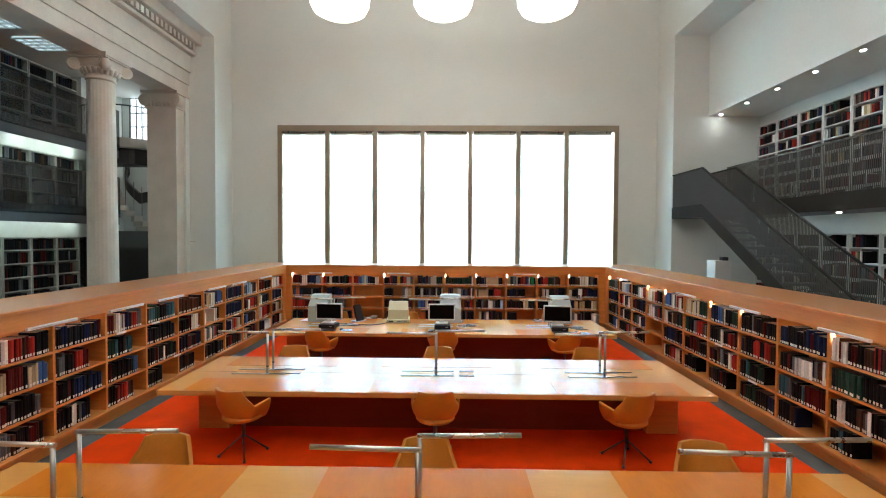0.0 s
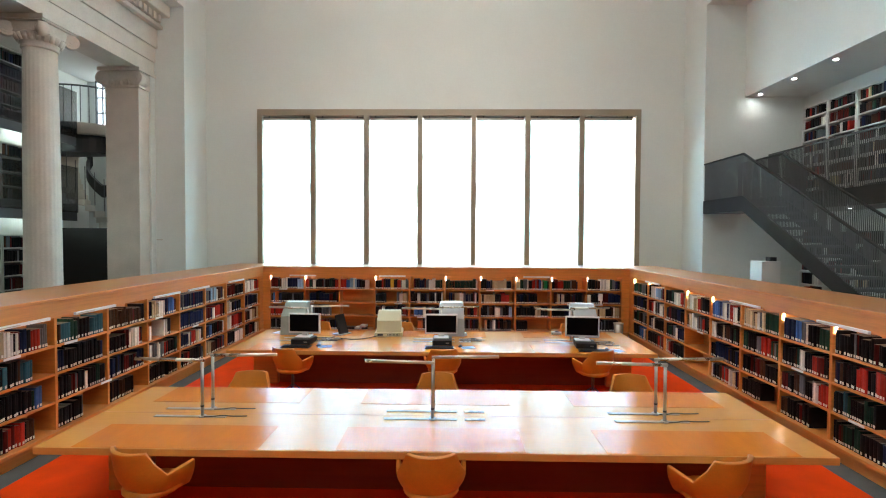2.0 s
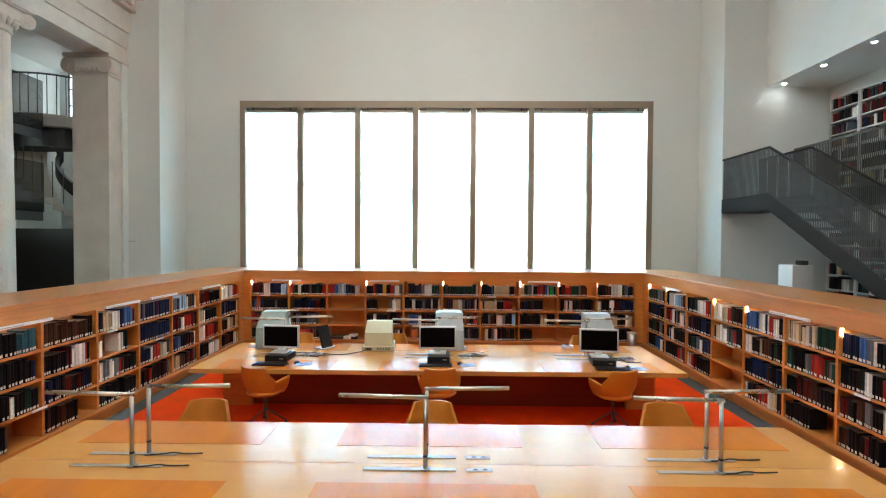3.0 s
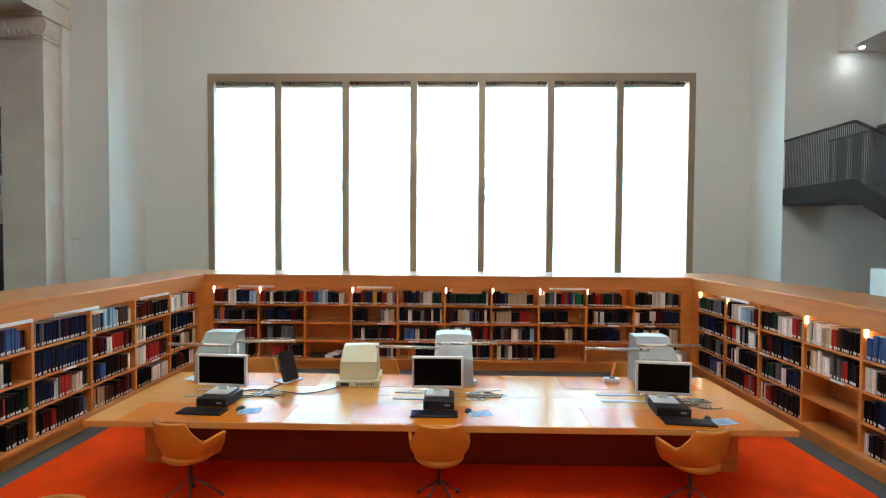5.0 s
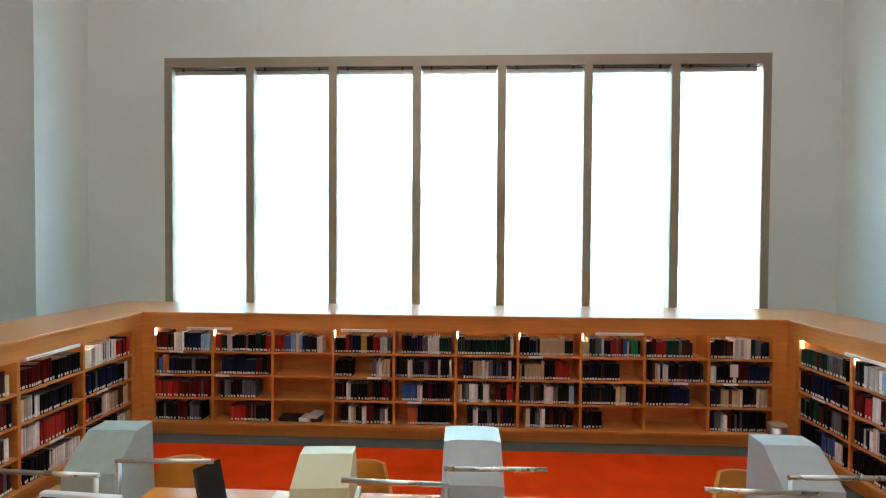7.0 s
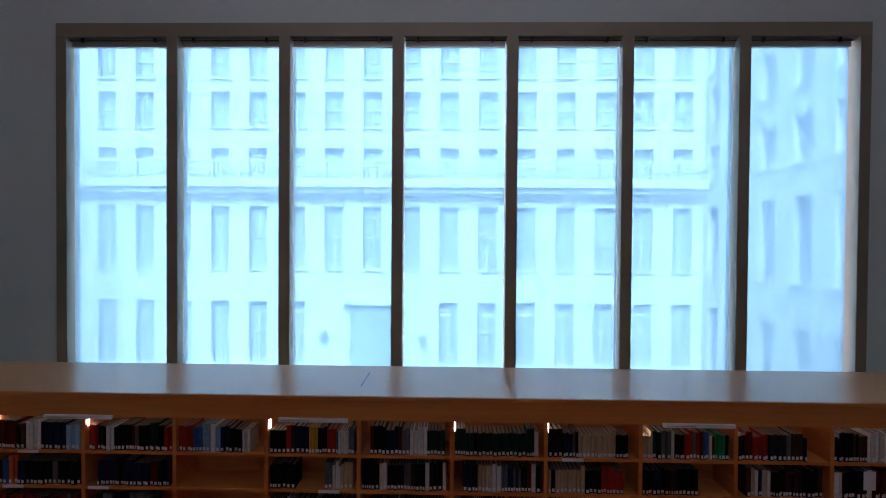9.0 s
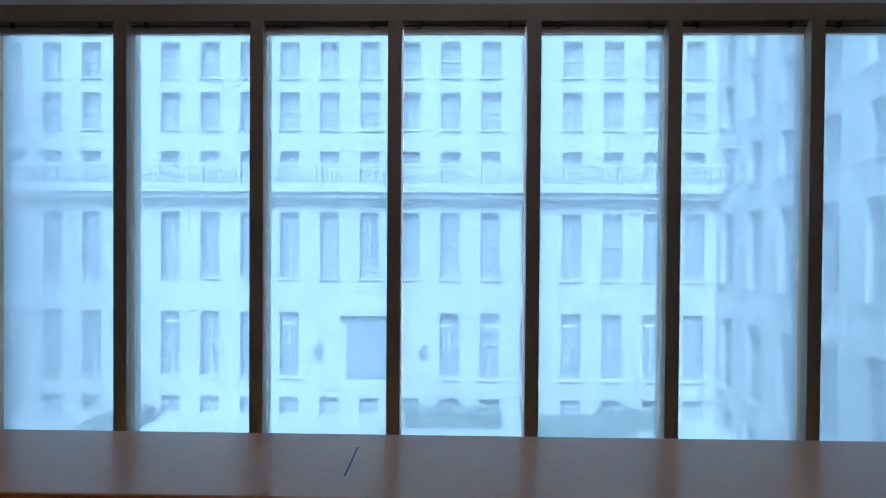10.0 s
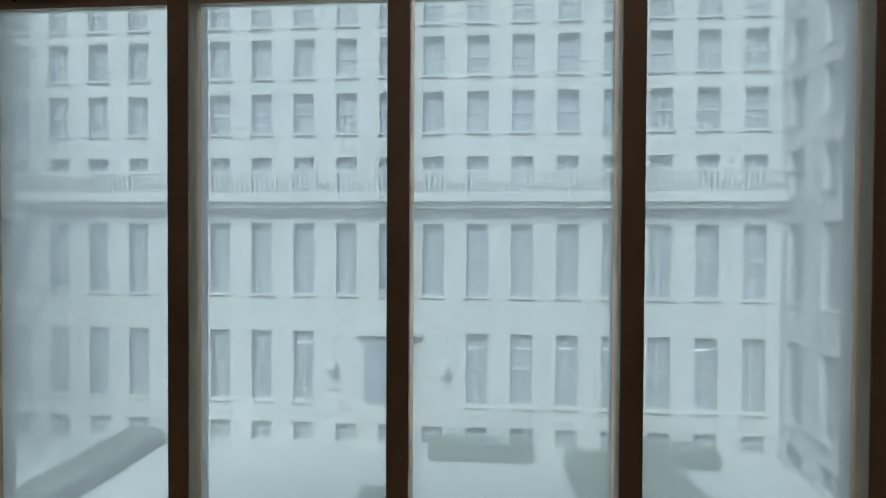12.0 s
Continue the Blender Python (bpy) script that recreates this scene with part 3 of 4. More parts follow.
# ---- chairs ----
def chair_proto():
    c = thing("reading_chair", "tan leather tub chair with low wing arms and steel legs", "chair", (0, 0, 0), "reading chairs")
    def shell_point(u, v):
        a = math.radians(118) * u
        au = abs(u)
        top = 0.85 if au < 0.40 else 0.85 - 0.205 * min(1, (au - 0.40) / 0.13) ** 0.8 if au < 0.53 else 0.645 + 0.03 * (au - 0.53) / 0.47
        z = 0.44 + (top - 0.44) * v
        s = min(1.0, (z - 0.44) / 0.22)
        r = 0.175 + 0.118 * math.sin(s * math.pi / 2)
        lean = max(0, z - 0.62) * (0.22 if au < 0.5 else 0.0)
        squeeze = 1 - 0.13 * max(0, z - 0.66) / 0.18 * (1 if au < 0.5 else 0)
        x, y = r * math.sin(a) * squeeze, -r * math.cos(a) * 0.86 - lean
        if au > 0.55:
            k = (au - 0.55) / 0.45
            x, y = math.copysign(r * (math.sin(math.radians(118) * 0.55) + 0.06 * k), u), -r * math.cos(math.radians(118) * 0.55) * 0.86 + 0.24 * k
        return Vector((x, y, z))
    bm = bmesh.new()
    nu, nv = 40, 10
    grid = [[bm.verts.new(shell_point(-1 + 2 * i / nu, j / nv)) for j in range(nv + 1)] for i in range(nu + 1)]
    for i in range(nu):
        for j in range(nv):
            bm.faces.new((grid[i][j], grid[i + 1][j], grid[i + 1][j + 1], grid[i][j + 1])).smooth = True
    sh = part("shell", bm, SEATCLOTH, c)
    so = sh.modifiers.new("thick", "SOLIDIFY")
    so.thickness, so.offset = 0.035, 0.0
    be = sh.modifiers.new("round", "BEVEL")
    be.width, be.segments, be.limit_method = 0.010, 2, "ANGLE"
    bm = bmesh.new()
    lathe(bm, [(0.12, 0.425), (0.205, 0.44), (0.232, 0.465), (0.232, 0.485), (0.205, 0.505), (0.1, 0.51)], (0, -0.01), 28)
    part("seat", bm, SEATCLOTH, c)
    bm = bmesh.new()
    rod(bm, (0, 0, 0.20), (0, 0, 0.426), 0.022, 14)
    part("column", bm, CHROME_DK, c)
    for k in range(4):
        a = math.radians(45 + 90 * k)
        bm = bmesh.new()
        rod(bm, (0.02 * math.cos(a), 0.02 * math.sin(a), 0.22), (0.27 * math.cos(a), 0.27 * math.sin(a), 0.02), 0.009, 10)
        rod(bm, (0.27 * math.cos(a), 0.27 * math.sin(a), 0.006), (0.27 * math.cos(a), 0.27 * math.sin(a), 0.03), 0.018, 10)
        part("leg", bm, CHROME_DK, c)
    return c


proto = chair_proto()
CHAIRS = [  # x, y, turn: 0 faces +y
    (-2.49, 5.66, -20), (-0.18, 5.68, 2), (2.09, 5.66, 20),
    (-2.50, 9.15, -20), (-0.15, 9.18, 4), (2.18, 9.15, 19),
    (-2.50, 3.93, 183), (-0.21, 3.93, 180), (2.17, 3.92, 176),
    (-2.50, 7.41, 182), (-0.19, 7.42, 179), (2.17, 7.43, 176),
    (-2.62, 10.92, 184), (-0.98, 10.92, 181), (2.30, 10.90, 172),
    (-2.4, 2.12, 0), (-0.2, 2.12, 0), (2.0, 2.12, 0),
]
proto.matrix_basis = pose(CHAIRS[0][0], CHAIRS[0][1], 0.006, 0, 0, CHAIRS[0][2])
for x, y, a in CHAIRS[1:]:
    copy_thing(proto, pose(x, y, 0.006, 0, 0, a))

# ---- pendant lamps ----
def pendant(x, y):
    p = thing("pendant_lamp", "large glowing white bowl pendant lamp", "lamp", (x, y, 8.11), "pendant lamps")
    bm = bmesh.new()
    lathe(bm, [(0.25, 0.0), (0.49, 0.03), (0.65, 0.12), (0.72, 0.26), (0.74, 0.45), (0.71, 0.60), (0.67, 0.66)], (0, 0), 40)
    part("bowl", bm, LAMP_GLOW, p)
    bm = bmesh.new()
    rod(bm, (0, 0, 0.66), (0, 0, TOP - 8.11), 0.012, 8)
    part("stem", bm, STEEL, p)


# only the row at y 12 is in view; the rest are added fill light
for y in (12.0, 6.5, 1.0, -4.5):
    for k in (-1, 0, 1):
        pendant(CX - 0.05 + 2.57 * k, y)

# ---- colonnade ----
def column(y):
    c = thing("column", "pale limestone column with a carved scrolled capital", "column", (-8.48, y, 0), "colonnade columns")
    bm = bmesh.new()
    lathe(bm, [(0.42, 0.0), (0.42, 0.22), (0.37, 0.24), (0.39, 0.33), (0.345, 0.42), (0.345, 0.5)], (0, 0), 40)
    part("base", bm, STONE, c)
    bm = bmesh.new()
    lathe(bm, [(0.325 - 0.04 * (i / 12) ** 1.6, 0.5 + 5.80 * i / 12) for i in range(13)], (0, 0), 96, 0.016, 24)
    part("shaft", bm, STONE, c)
    bm = bmesh.new()
    lathe(bm, [(0.285, 6.30), (0.315, 6.32), (0.315, 6.35), (0.29, 6.37), (0.33, 6.44), (0.39, 6.56), (0.36, 6.60)], (0, 0), 40)
    for k in range(20):
        a = 2 * math.pi * k / 20
        rod(bm, (0.33 * math.cos(a), 0.33 * math.sin(a), 6.43), (0.385 * math.cos(a), 0.385 * math.sin(a), 6.56), 0.035, 8, 0.05)
    bx(bm, -0.36, 0.36, -0.36, 0.36, 6.58, 6.77)
    bx(bm, -0.43, 0.43, -0.43, 0.43, 6.77, 6.80)
    bx(bm, -0.46, 0.46, -0.46, 0.46, 6.80, 6.878)
    for s in (-1, 1):
        for t in (-1, 1):
            d = Vector((s, t, 0)).normalized()
            e = Vector((-d.y, d.x, 0))
            o = Vector((0.36 * s, 0.36 * t, 6.62))
            for k, r in enumerate((0.14, 0.095, 0.05)):
                rod(bm, o - e * (0.075 + 0.018 * k), o + e * (0.075 + 0.018 * k), r, 20)
    part("capital", bm, STONE, c)
    return c


for y in (11.5, 7.86, 4.22, 0.58):
    column(y)
an = thing("anta", "pale limestone pilaster with a carved capital ending the colonnade", "pilaster")
block("shaft", (-9.04, 14.10, 0), (-8.16, PIERY - 0.002, 6.38), STONE, an, r=0.01)
bm = bmesh.new()
bx(bm, -9.16, -8.06, 13.98, PIERY - 0.002, 6.80, 6.878)
bx(bm, -9.08, -8.12, 14.06, PIERY - 0.002, 6.38, 6.80)
for x in (-9.04, -8.18):
    for k, r in enumerate((0.18, 0.125, 0.065)):
        rod(bm, (x, 13.99 - 0.02 * k, 6.60), (x, 14.3, 6.60), r, 20)
for k in range(6):
    rod(bm, (-8.90 + 0.116 * k, 14.05, 6.42), (-8.90 + 0.116 * k, 14.02, 6.56), 0.04, 8, 0.06)
part("capital", bm, STONE, an)
block("pipe_strip", (-8.158, 14.50, 0), (-8.10, PIERY - 0.003, 6.87), PLASTER, an, r=0.01)
en = thing("entablature", "pale carved stone entablature resting on the columns", "entablature")
block("architrave", (-8.88, BACK, 6.88), (-8.12, PIERY - 0.002, 7.22), STONE, en)
block("fascia", (-8.88, BACK, 7.222), (-8.08, PIERY - 0.002, 7.60), STONE, en)
block("frieze", (-8.84, BACK, 7.602), (-8.02, PIERY - 0.002, 8.10), STONE, en)
block("moulding", (-8.84, BACK, 8.102), (-7.86, PIERY - 0.002, 8.2), STONE, en, r=0.02)
block("crown", (-8.84, BACK, 8.41), (-7.66, PIERY - 0.002, 8.718), STONE, en, r=0.03)
block("dentil_band", (-8.84, BACK, 8.202), (-7.94, PIERY - 0.002, 8.408), STONE, en)
y = 5.0
while y < PIERY - 0.15:
    block("dentil", (-7.939, y, 8.22), (-7.80, y + 0.11, 8.40), STONE, en)
    y += 0.2

# ---- stacks behind the colonnade ----
def ordered_books(x0, x1, hmax, rnd, tones, fill, thick):
    """Yields x, width, height and tone of books that follow the run of tones along a shelf; a dash leaves a gap."""
    end = x0 + (x1 - x0) * fill
    x, last, h = x0 + rnd.uniform(0, 0.008), "", 0
    while True:
        u = (x - x0) / (end - x0)
        if u >= 1:
            return
        tone = tones[int(u * len(tones))]
        if tone == "-":
            x += 0.02
            continue
        if tone != last or rnd.random() < 0.18:
            h, slim = hmax * rnd.uniform(0.78, 1.0), rnd.uniform(*thick)
        last = tone
        w = max(thick[0], min(thick[1], slim * rnd.uniform(0.85, 1.15)))
        if x + w > end:
            return
        pick = rnd.choice("kkbmsn") if rnd.random() < 0.10 else tone
        yield x, w, h * rnd.uniform(0.985, 1.0), pick
        x += w + rnd.choice((0.001, 0.001, 0.002, 0.004))


def spread_books(bm, x0, x1, z, depth, hmax, rnd, tones, fill, thick=(0.018, 0.05), front=0.012, label=True, shuffle=False):
    """A row of upright books along local x, spines towards -y."""
    if shuffle:
        tones = "".join(rnd.choice(tones) * rnd.choice((1, 1, 2, 3)) for _ in range(8))
    for x, w, h, tone in ordered_books(x0, x1, hmax, rnd, tones, fill, thick):
        one_book(bm, x, w, front + rnd.uniform(0, 0.025), depth, z, h, BOOK_KEYS.index(tone), label)


def one_book(bm, x, w, y0, depth, z, h, tone, label=True):
    """Rounded spine, boards, page block and a call-number label."""
    b = 0.12 * w
    ring = [(x, y0 + depth), (x, y0 + 0.006), (x + 0.25 * w, y0 + 0.001), (x + 0.75 * w, y0 + 0.001), (x + w, y0 + 0.006), (x + w, y0 + depth)]
    lo, hi = [bm.verts.new((p[0], p[1], z)) for p in ring], [bm.verts.new((p[0], p[1], z + h)) for p in ring]
    for i in range(5):
        bm.faces.new((lo[i], lo[i + 1], hi[i + 1], hi[i])).material_index = tone
    bm.faces.new(hi).material_index = tone
    if label:
        pg = [(x + b, y0 + 0.012), (x + w - b, y0 + 0.012), (x + w - b, y0 + depth), (x + b, y0 + depth)]
        bm.faces.new([bm.verts.new((*p, z + h + 0.0006)) for p in pg]).material_index = len(BOOK_MATS)
        lw = min(0.8 * w, 0.024)
        c, lz = x + w / 2, z + 0.012
        bm.faces.new([bm.verts.new(p) for p in ((c - lw / 2, y0 - 0.0012, lz), (c + lw / 2, y0 - 0.0012, lz),
                                                (c + lw / 2, y0 - 0.0012, lz + 0.031), (c - lw / 2, y0 - 0.0012, lz + 0.031))]).material_index = len(BOOK_MATS) + 1


def finish_books(bm, name, label, m, kind="stuff"):
    ob = part(name, bm, BOOK_SLOTS)
    ob.matrix_basis = m
    return tagged(ob, label, "books", kind=kind)


def stack_unit(x0, x1, z0, z1, tiers, parent, steel):
    """White steel shelving bay along local x, face at local y 0."""
    step = (z1 - z0) / tiers
    block("upright", (x0, 0, z0), (x0 + 0.03, 0.30, z1), steel, parent)
    block("upright", (x1 - 0.03, 0, z0), (x1, 0.30, z1), steel, parent)
    block("back_panel", (x0 + 0.031, 0.28, z0), (x1 - 0.031, 0.30, z1), DARKGREY, parent)
    for k in range(tiers + 1):
        block("shelf", (x0 + 0.031, 0.004, z0 + step * k - (0.03 if k == tiers else 0)), (x1 - 0.031, 0.278, z0 + step * k + (0 if k == tiers else 0.03)), steel, parent)
    return step


ROOMY = random.Random(11)
DULL = "kkkkkkkbbkmgkkks"
M_STACK = pose(-11.5, 0, 0, 0, 0, 90)
books = bmesh.new()
for level, (z0, z1, tiers) in enumerate(((0.0, 2.55, 7), (3.42, 4.93, 4), (5.52, 7.35, 5))):
    for k in range(11):
        x1 = 14.60 - 0.85 * k
        x0 = x1 - 0.835
        st = thing("stack_shelving", "grey steel library shelving filled with dark books", "shelving", group="stack shelving")
        step = stack_unit(x0, x1, z0, z1, tiers, st, STACK_STEEL)
        st.matrix_basis = M_STACK
        for j in range(tiers):
            spread_books(books, x0 + 0.035, x1 - 0.035, z0 + step * j + 0.032, 0.22, step - 0.06, ROOMY, DULL, ROOMY.choice((0.98, 0.98, 0.9, 0.75)), (0.03, 0.06), 0.02, False, True)
finish_books(books, "stack_books", "rows of dark bound volumes on the stack shelving", M_STACK)
for z, shelf_top in ((3.22, 2.55), (5.30, 4.93)):
    g = thing("gallery_floor", "grey metal gallery with a perforated parapet in front of the stacks", "gallery", group="stack galleries")
    block("deck", (-12.2, 2.0, z), (-10.45, 14.9, z + 0.18), DARKGREY, g)
    block("lip", (-10.47, 2.0, z - 0.28), (-10.452, 14.9, z - 0.002), DARKGREY, g)
    block("parapet", (-10.45, 2.0, z - 0.05), (-10.42, 14.9, z + 1.20), MESH_GREY, g)
    block("soffit", (-11.5, 2.0, z - 0.03), (-10.48, 14.9, z - 0.002), DARKGREY, g)
    block("back_board", (-11.53, 4.9, shelf_top + 0.002), (-11.505, 14.9, z - 0.002), WHITE_SHELF, g, "white wall panel over the shelves")
    for k in range(11):
        y = 14.60 - 0.85 * k - 0.42
        lamp = thing("stack_lamp", "short cool white lamp over a shelving bay", "lamp", (-11.3, y, z - 0.031), "stack lamps")
        block("housing", (-0.05, -0.12, -0.03), (0.05, 0.12, -0.001), WHITE_SHELF, lamp)
        block("tube", (-0.035, -0.09, -0.045), (0.035, 0.09, -0.031), COOL_GLOW, lamp, "cool white glowing tube")
block("wall_stack_end", (-12.2, 15.2, 0), (-11.85, 15.4, 7.65), PLASTER, kind="structure", label="white wall beside the stacks", category="wall")
sk = thing("skylight", "gridded skylight in the stack ceiling", "skylight")
for y0, y1 in ((6.2, 7.6), (8.6, 9.8), (10.5, 11.5), (12.1, 12.9)):
    block("pane", (-11.2, y0, 7.62), (-10.0, y1, 7.645), SKYGLASS, sk)
    bm = bmesh.new()
    for i in range(6):
        xx = -11.2 + 0.24 * i
        bx(bm, xx - 0.02, xx + 0.02, y0, y1, 7.59, 7.62)
    for i in range(5):
        yy = y0 + (y1 - y0) * i / 4
        bx(bm, -11.2, -10.0, yy - 0.02, yy + 0.02, 7.585, 7.618)
    part("glazing_bar", bm, WHITE_SHELF, sk)
# round balcony and stair at the far end
bal = thing("balcony", "curved stone balcony with thin metal railing", "balcony", (-11.0, 16.0, 0))
bm = bmesh.new()
N = 20
pts = [(1.35 * math.cos(a), -1.15 * math.sin(a)) for a in [math.pi * i / N for i in range(N + 1)]]
prism(bm, pts, "z", 5.40, 5.70)
part("slab", bm, STONE, bal)
bm = bmesh.new()
prism(bm, [(0.8 * p[0], 0.8 * p[1]) for p in pts], "z", 4.9, 5.399)
part("corbel", bm, DOORWOOD, bal)
bm = bmesh.new()
for a, b in zip(pts, pts[1:]):
    rod(bm, (0.97 * a[0], 0.97 * a[1], 6.72), (0.97 * b[0], 0.97 * b[1], 6.72), 0.025, 8)
part("handrail", bm, DARKGREY, bal)
for i in range(0, N + 1):
    bm = bmesh.new()
    rod(bm, (0.97 * pts[i][0], 0.97 * pts[i][1], 5.701), (0.97 * pts[i][0], 0.97 * pts[i][1], 6.70), 0.011, 6)
    part("baluster", bm, DARKGREY, bal)
block("wall_stack_north", (-13.5, 17.6, GZ), (-8.3, 17.9, 8.72), PLASTER, kind="structure", label="white stair hall end wall", category="wall")
w2 = tagged(new("window_2"), "bright stair hall window with thin glazing bars", "window", kind="structure")
# self-glowing pane set before a solid wall
block("window_pane", (-11.85, 17.56, 5.6), (-11.2, 17.58, 7.65), STAIRGLASS, w2)
bm = bmesh.new()
for x in (-11.85, -11.63, -11.42, -11.2):
    bx(bm, x - 0.018, x + 0.018, 17.52, 17.56, 5.6, 7.65)
for z in (5.6, 6.1, 6.6, 7.1, 7.65):
    bx(bm, -11.85, -11.2, 17.52, 17.555, z - 0.025, z + 0.025)
part("window_frame", bm, DARKGREY, w2)
cs = thing("curved_stair", "curving pale stair with a dark underside", "stair", (-11.0, 16.2, 0))
for i in range(14):
    a0, a1 = math.radians(20 + 11 * i), math.radians(20 + 11 * (i + 1))
    z = 2.75 + 0.165 * i
    bm = bmesh.new()
    prism(bm, [(r * math.cos(a), -0.9 * r * math.sin(a)) for r, a in ((0.35, a0), (1.25, a0), (1.25, a1), (0.35, a1))], "z", z, z + 0.16)
    part("step", bm, STONE, cs)
    bm = bmesh.new()
    rod(bm, (1.2 * math.cos(a0), -1.08 * math.sin(a0), z + 0.16), (1.2 * math.cos(a0), -1.08 * math.sin(a0), z + 1.1), 0.01, 6)
    part("baluster", bm, DARKGREY, cs)
bm = bmesh.new()
helix = []
for k in range(25):
    a = math.radians(200 - 9.5 * k)
    helix.append((0.62 + 0.75 * math.cos(a), -0.62 * abs(math.sin(a)) + 0.1, 5.25 - 1.25 * min(1.0, k / 12) + 0.35 * max(0, k - 12) / 12))
for p, q in zip(helix, helix[1:]):
    ring = [bm.verts.new(v) for v in (p, q, (q[0], q[1], q[2] - 0.34), (p[0], p[1], p[2] - 0.34))]
    inner = [bm.verts.new((v.co.x, v.co.y + 0.12, v.co.z)) for v in ring]
    bm.faces.new(ring), bm.faces.new(inner[::-1])
    for k in range(4):
        bm.faces.new((ring[k], ring[k - 1], inner[k - 1], inner[k]))
part("stringer", bm, DOORWOOD, cs, "dark curved stair stringer")
block("dark_cabinet", (-12.0, 15.2, 0), (-9.6, 15.59, 2.75), DOORWOOD, label="dark wooden press standing below the stair", category="cabinet")

# ---- book alcove on the stair side ----
M_ALC = pose(8.98, 0, 0, 0, 0, -90)
books = bmesh.new()
BRIGHT = "kkkknbkmksbgkwrkbmts"
for z0, z1, tiers in ((0.0, 2.76, 8), (3.50, 5.90, 8)):
    for k in range(13):
        y1 = 14.30 - 0.827 * k
        x0, x1 = -y1, -(y1 - 0.812)
        st = thing("stack_shelving", "white steel alcove shelving filled with mixed books", "shelving", group="alcove shelving")
        step = stack_unit(x0, x1, z0, z1, tiers, st, WHITE_SHELF)
        st.matrix_basis = M_ALC
        for j in range(tiers):
            spread_books(books, x0 + 0.035, x1 - 0.035, z0 + step * j + 0.032, 0.22, step - 0.06, ROOMY, BRIGHT, ROOMY.choice((0.98, 0.95, 0.8, 0.6)), (0.025, 0.06), 0.02, False, True)
finish_books(books, "alcove_books", "mixed coloured volumes on the alcove shelving", M_ALC)
ga = thing("alcove_gallery", "grey perforated metal gallery in front of the alcove shelves", "gallery")
block("deck", (7.95, 2.0, 3.22), (9.29, PIERY - 0.01, 3.45), DARKGREY, ga)
block("edge_beam", (7.90, 2.0, 3.22), (7.948, 13.95, 3.58), SLATE_GREY, ga)
block("top_rail", (7.905, 2.0, 4.62), (7.945, 13.95, 4.66), BAR_GREY, ga)
block("end_post", (7.905, 13.90, 3.581), (7.945, 13.95, 4.619), BAR_GREY, ga)


def bars(name, x, y0, y1, foot_z, top_z, parent):
    """Close-set flat upright bars, their narrow edges towards the hall."""
    bm = bmesh.new()
    y = y0
    while y < y1:
        bx(bm, x, x + 0.018, y, y + 0.009, foot_z(y), top_z(y))
        y += 0.042
    return tagged(part(name, bm, BAR_GREY, parent), kind="stuff")


bars("bar_screen", 7.914, 2.03, 13.88, lambda y: 3.581, lambda y: 4.619, ga)


def downlight(x, y, z):
    d = thing("downlight", "small recessed round downlight in the soffit", "downlight", (x, y, z), "soffit downlights")
    bm = bmesh.new()
    rod(bm, (0, 0, -0.012), (0, 0, 0.0), 0.06, 16)
    part("trim_ring", bm, WHITE_SHELF, d)
    bm = bmesh.new()
    rod(bm, (0, 0, -0.016), (0, 0, -0.0125), 0.038, 16)
    part("lens", bm, SPOT_GLOW, d)


for k in range(9):
    downlight(7.96, 14.40 - 1.22 * k, 6.299)
for k in range(8):
    downlight(8.45, 13.6 - 1.5 * k, 3.219)
# stair
stair = thing("steel_stair", "grey sheet-metal stair with solid parapets rising to a gallery landing", "stair")
SX0, SX1 = 6.69, 7.62
Y0, Y1, ZL, ZB, ZT = 12.98, 14.69, 3.42, 3.20, 4.53
SL = 0.585
foot = Y0 - ZL / SL
for x, nm in ((SX0, "outer"), (SX1 - 0.05, "inner")):
    bm = bmesh.new()
    prism(bm, [(Y1, ZB), (Y1, ZL + 0.12), (Y0, ZL + 0.12), (foot + 0.1, 0.12 + SL * 0.1), (foot + 0.1, 0.02), (foot + 0.4, 0.02), (Y0, ZB)], "x", x, x + 0.05)
    part(nm + "_stringer", bm, SLATE_GREY, stair)
    bm = bmesh.new()
    low = ZT - SL * (Y0 - foot - 0.1)
    prism(bm, [(Y1, ZT - 0.04), (Y1, ZT), (Y0, ZT), (foot + 0.1, low), (foot + 0.1, low - 0.04), (Y0, ZT - 0.045)], "x", x + 0.004, x + 0.046)
    part(nm + "_rail", bm, SLATE_GREY, stair)
    bars(nm + "_bar_screen", x + 0.014, foot + 0.12, Y1 - 0.02, lambda y: ZL + 0.12 - SL * max(0, Y0 - y) - 0.01, lambda y: ZT - 0.02 - SL * max(0, Y0 - y), stair)
block("landing", (SX0 + 0.051, Y0, ZB), (SX1 - 0.051, Y1, ZL), DARKGREY, stair)
n_steps = 19
for i in range(n_steps):
    yy = foot + (Y0 - foot) * (i + 1) / n_steps
    zz = ZL * (i + 0.5) / n_steps
    block("step", (SX0 + 0.051, yy - (Y0 - foot) / n_steps, zz - 0.05), (SX1 - 0.051, yy, zz), DARKGREY, stair)
block("white_cabinet", (6.62, 12.1, 0), (7.02, 12.5, 2.06), WHITE_PLASTIC, label="tall white panel cabinet under the stair", category="cabinet", r=0.008)
block("small_box", (6.86, 12.2, 2.061), (7.0, 12.36, 2.15), BLACK_PLASTIC, label="small dark box on top of the white cabinet", category="box", r=0.005)

# ---- things on the computer table ----


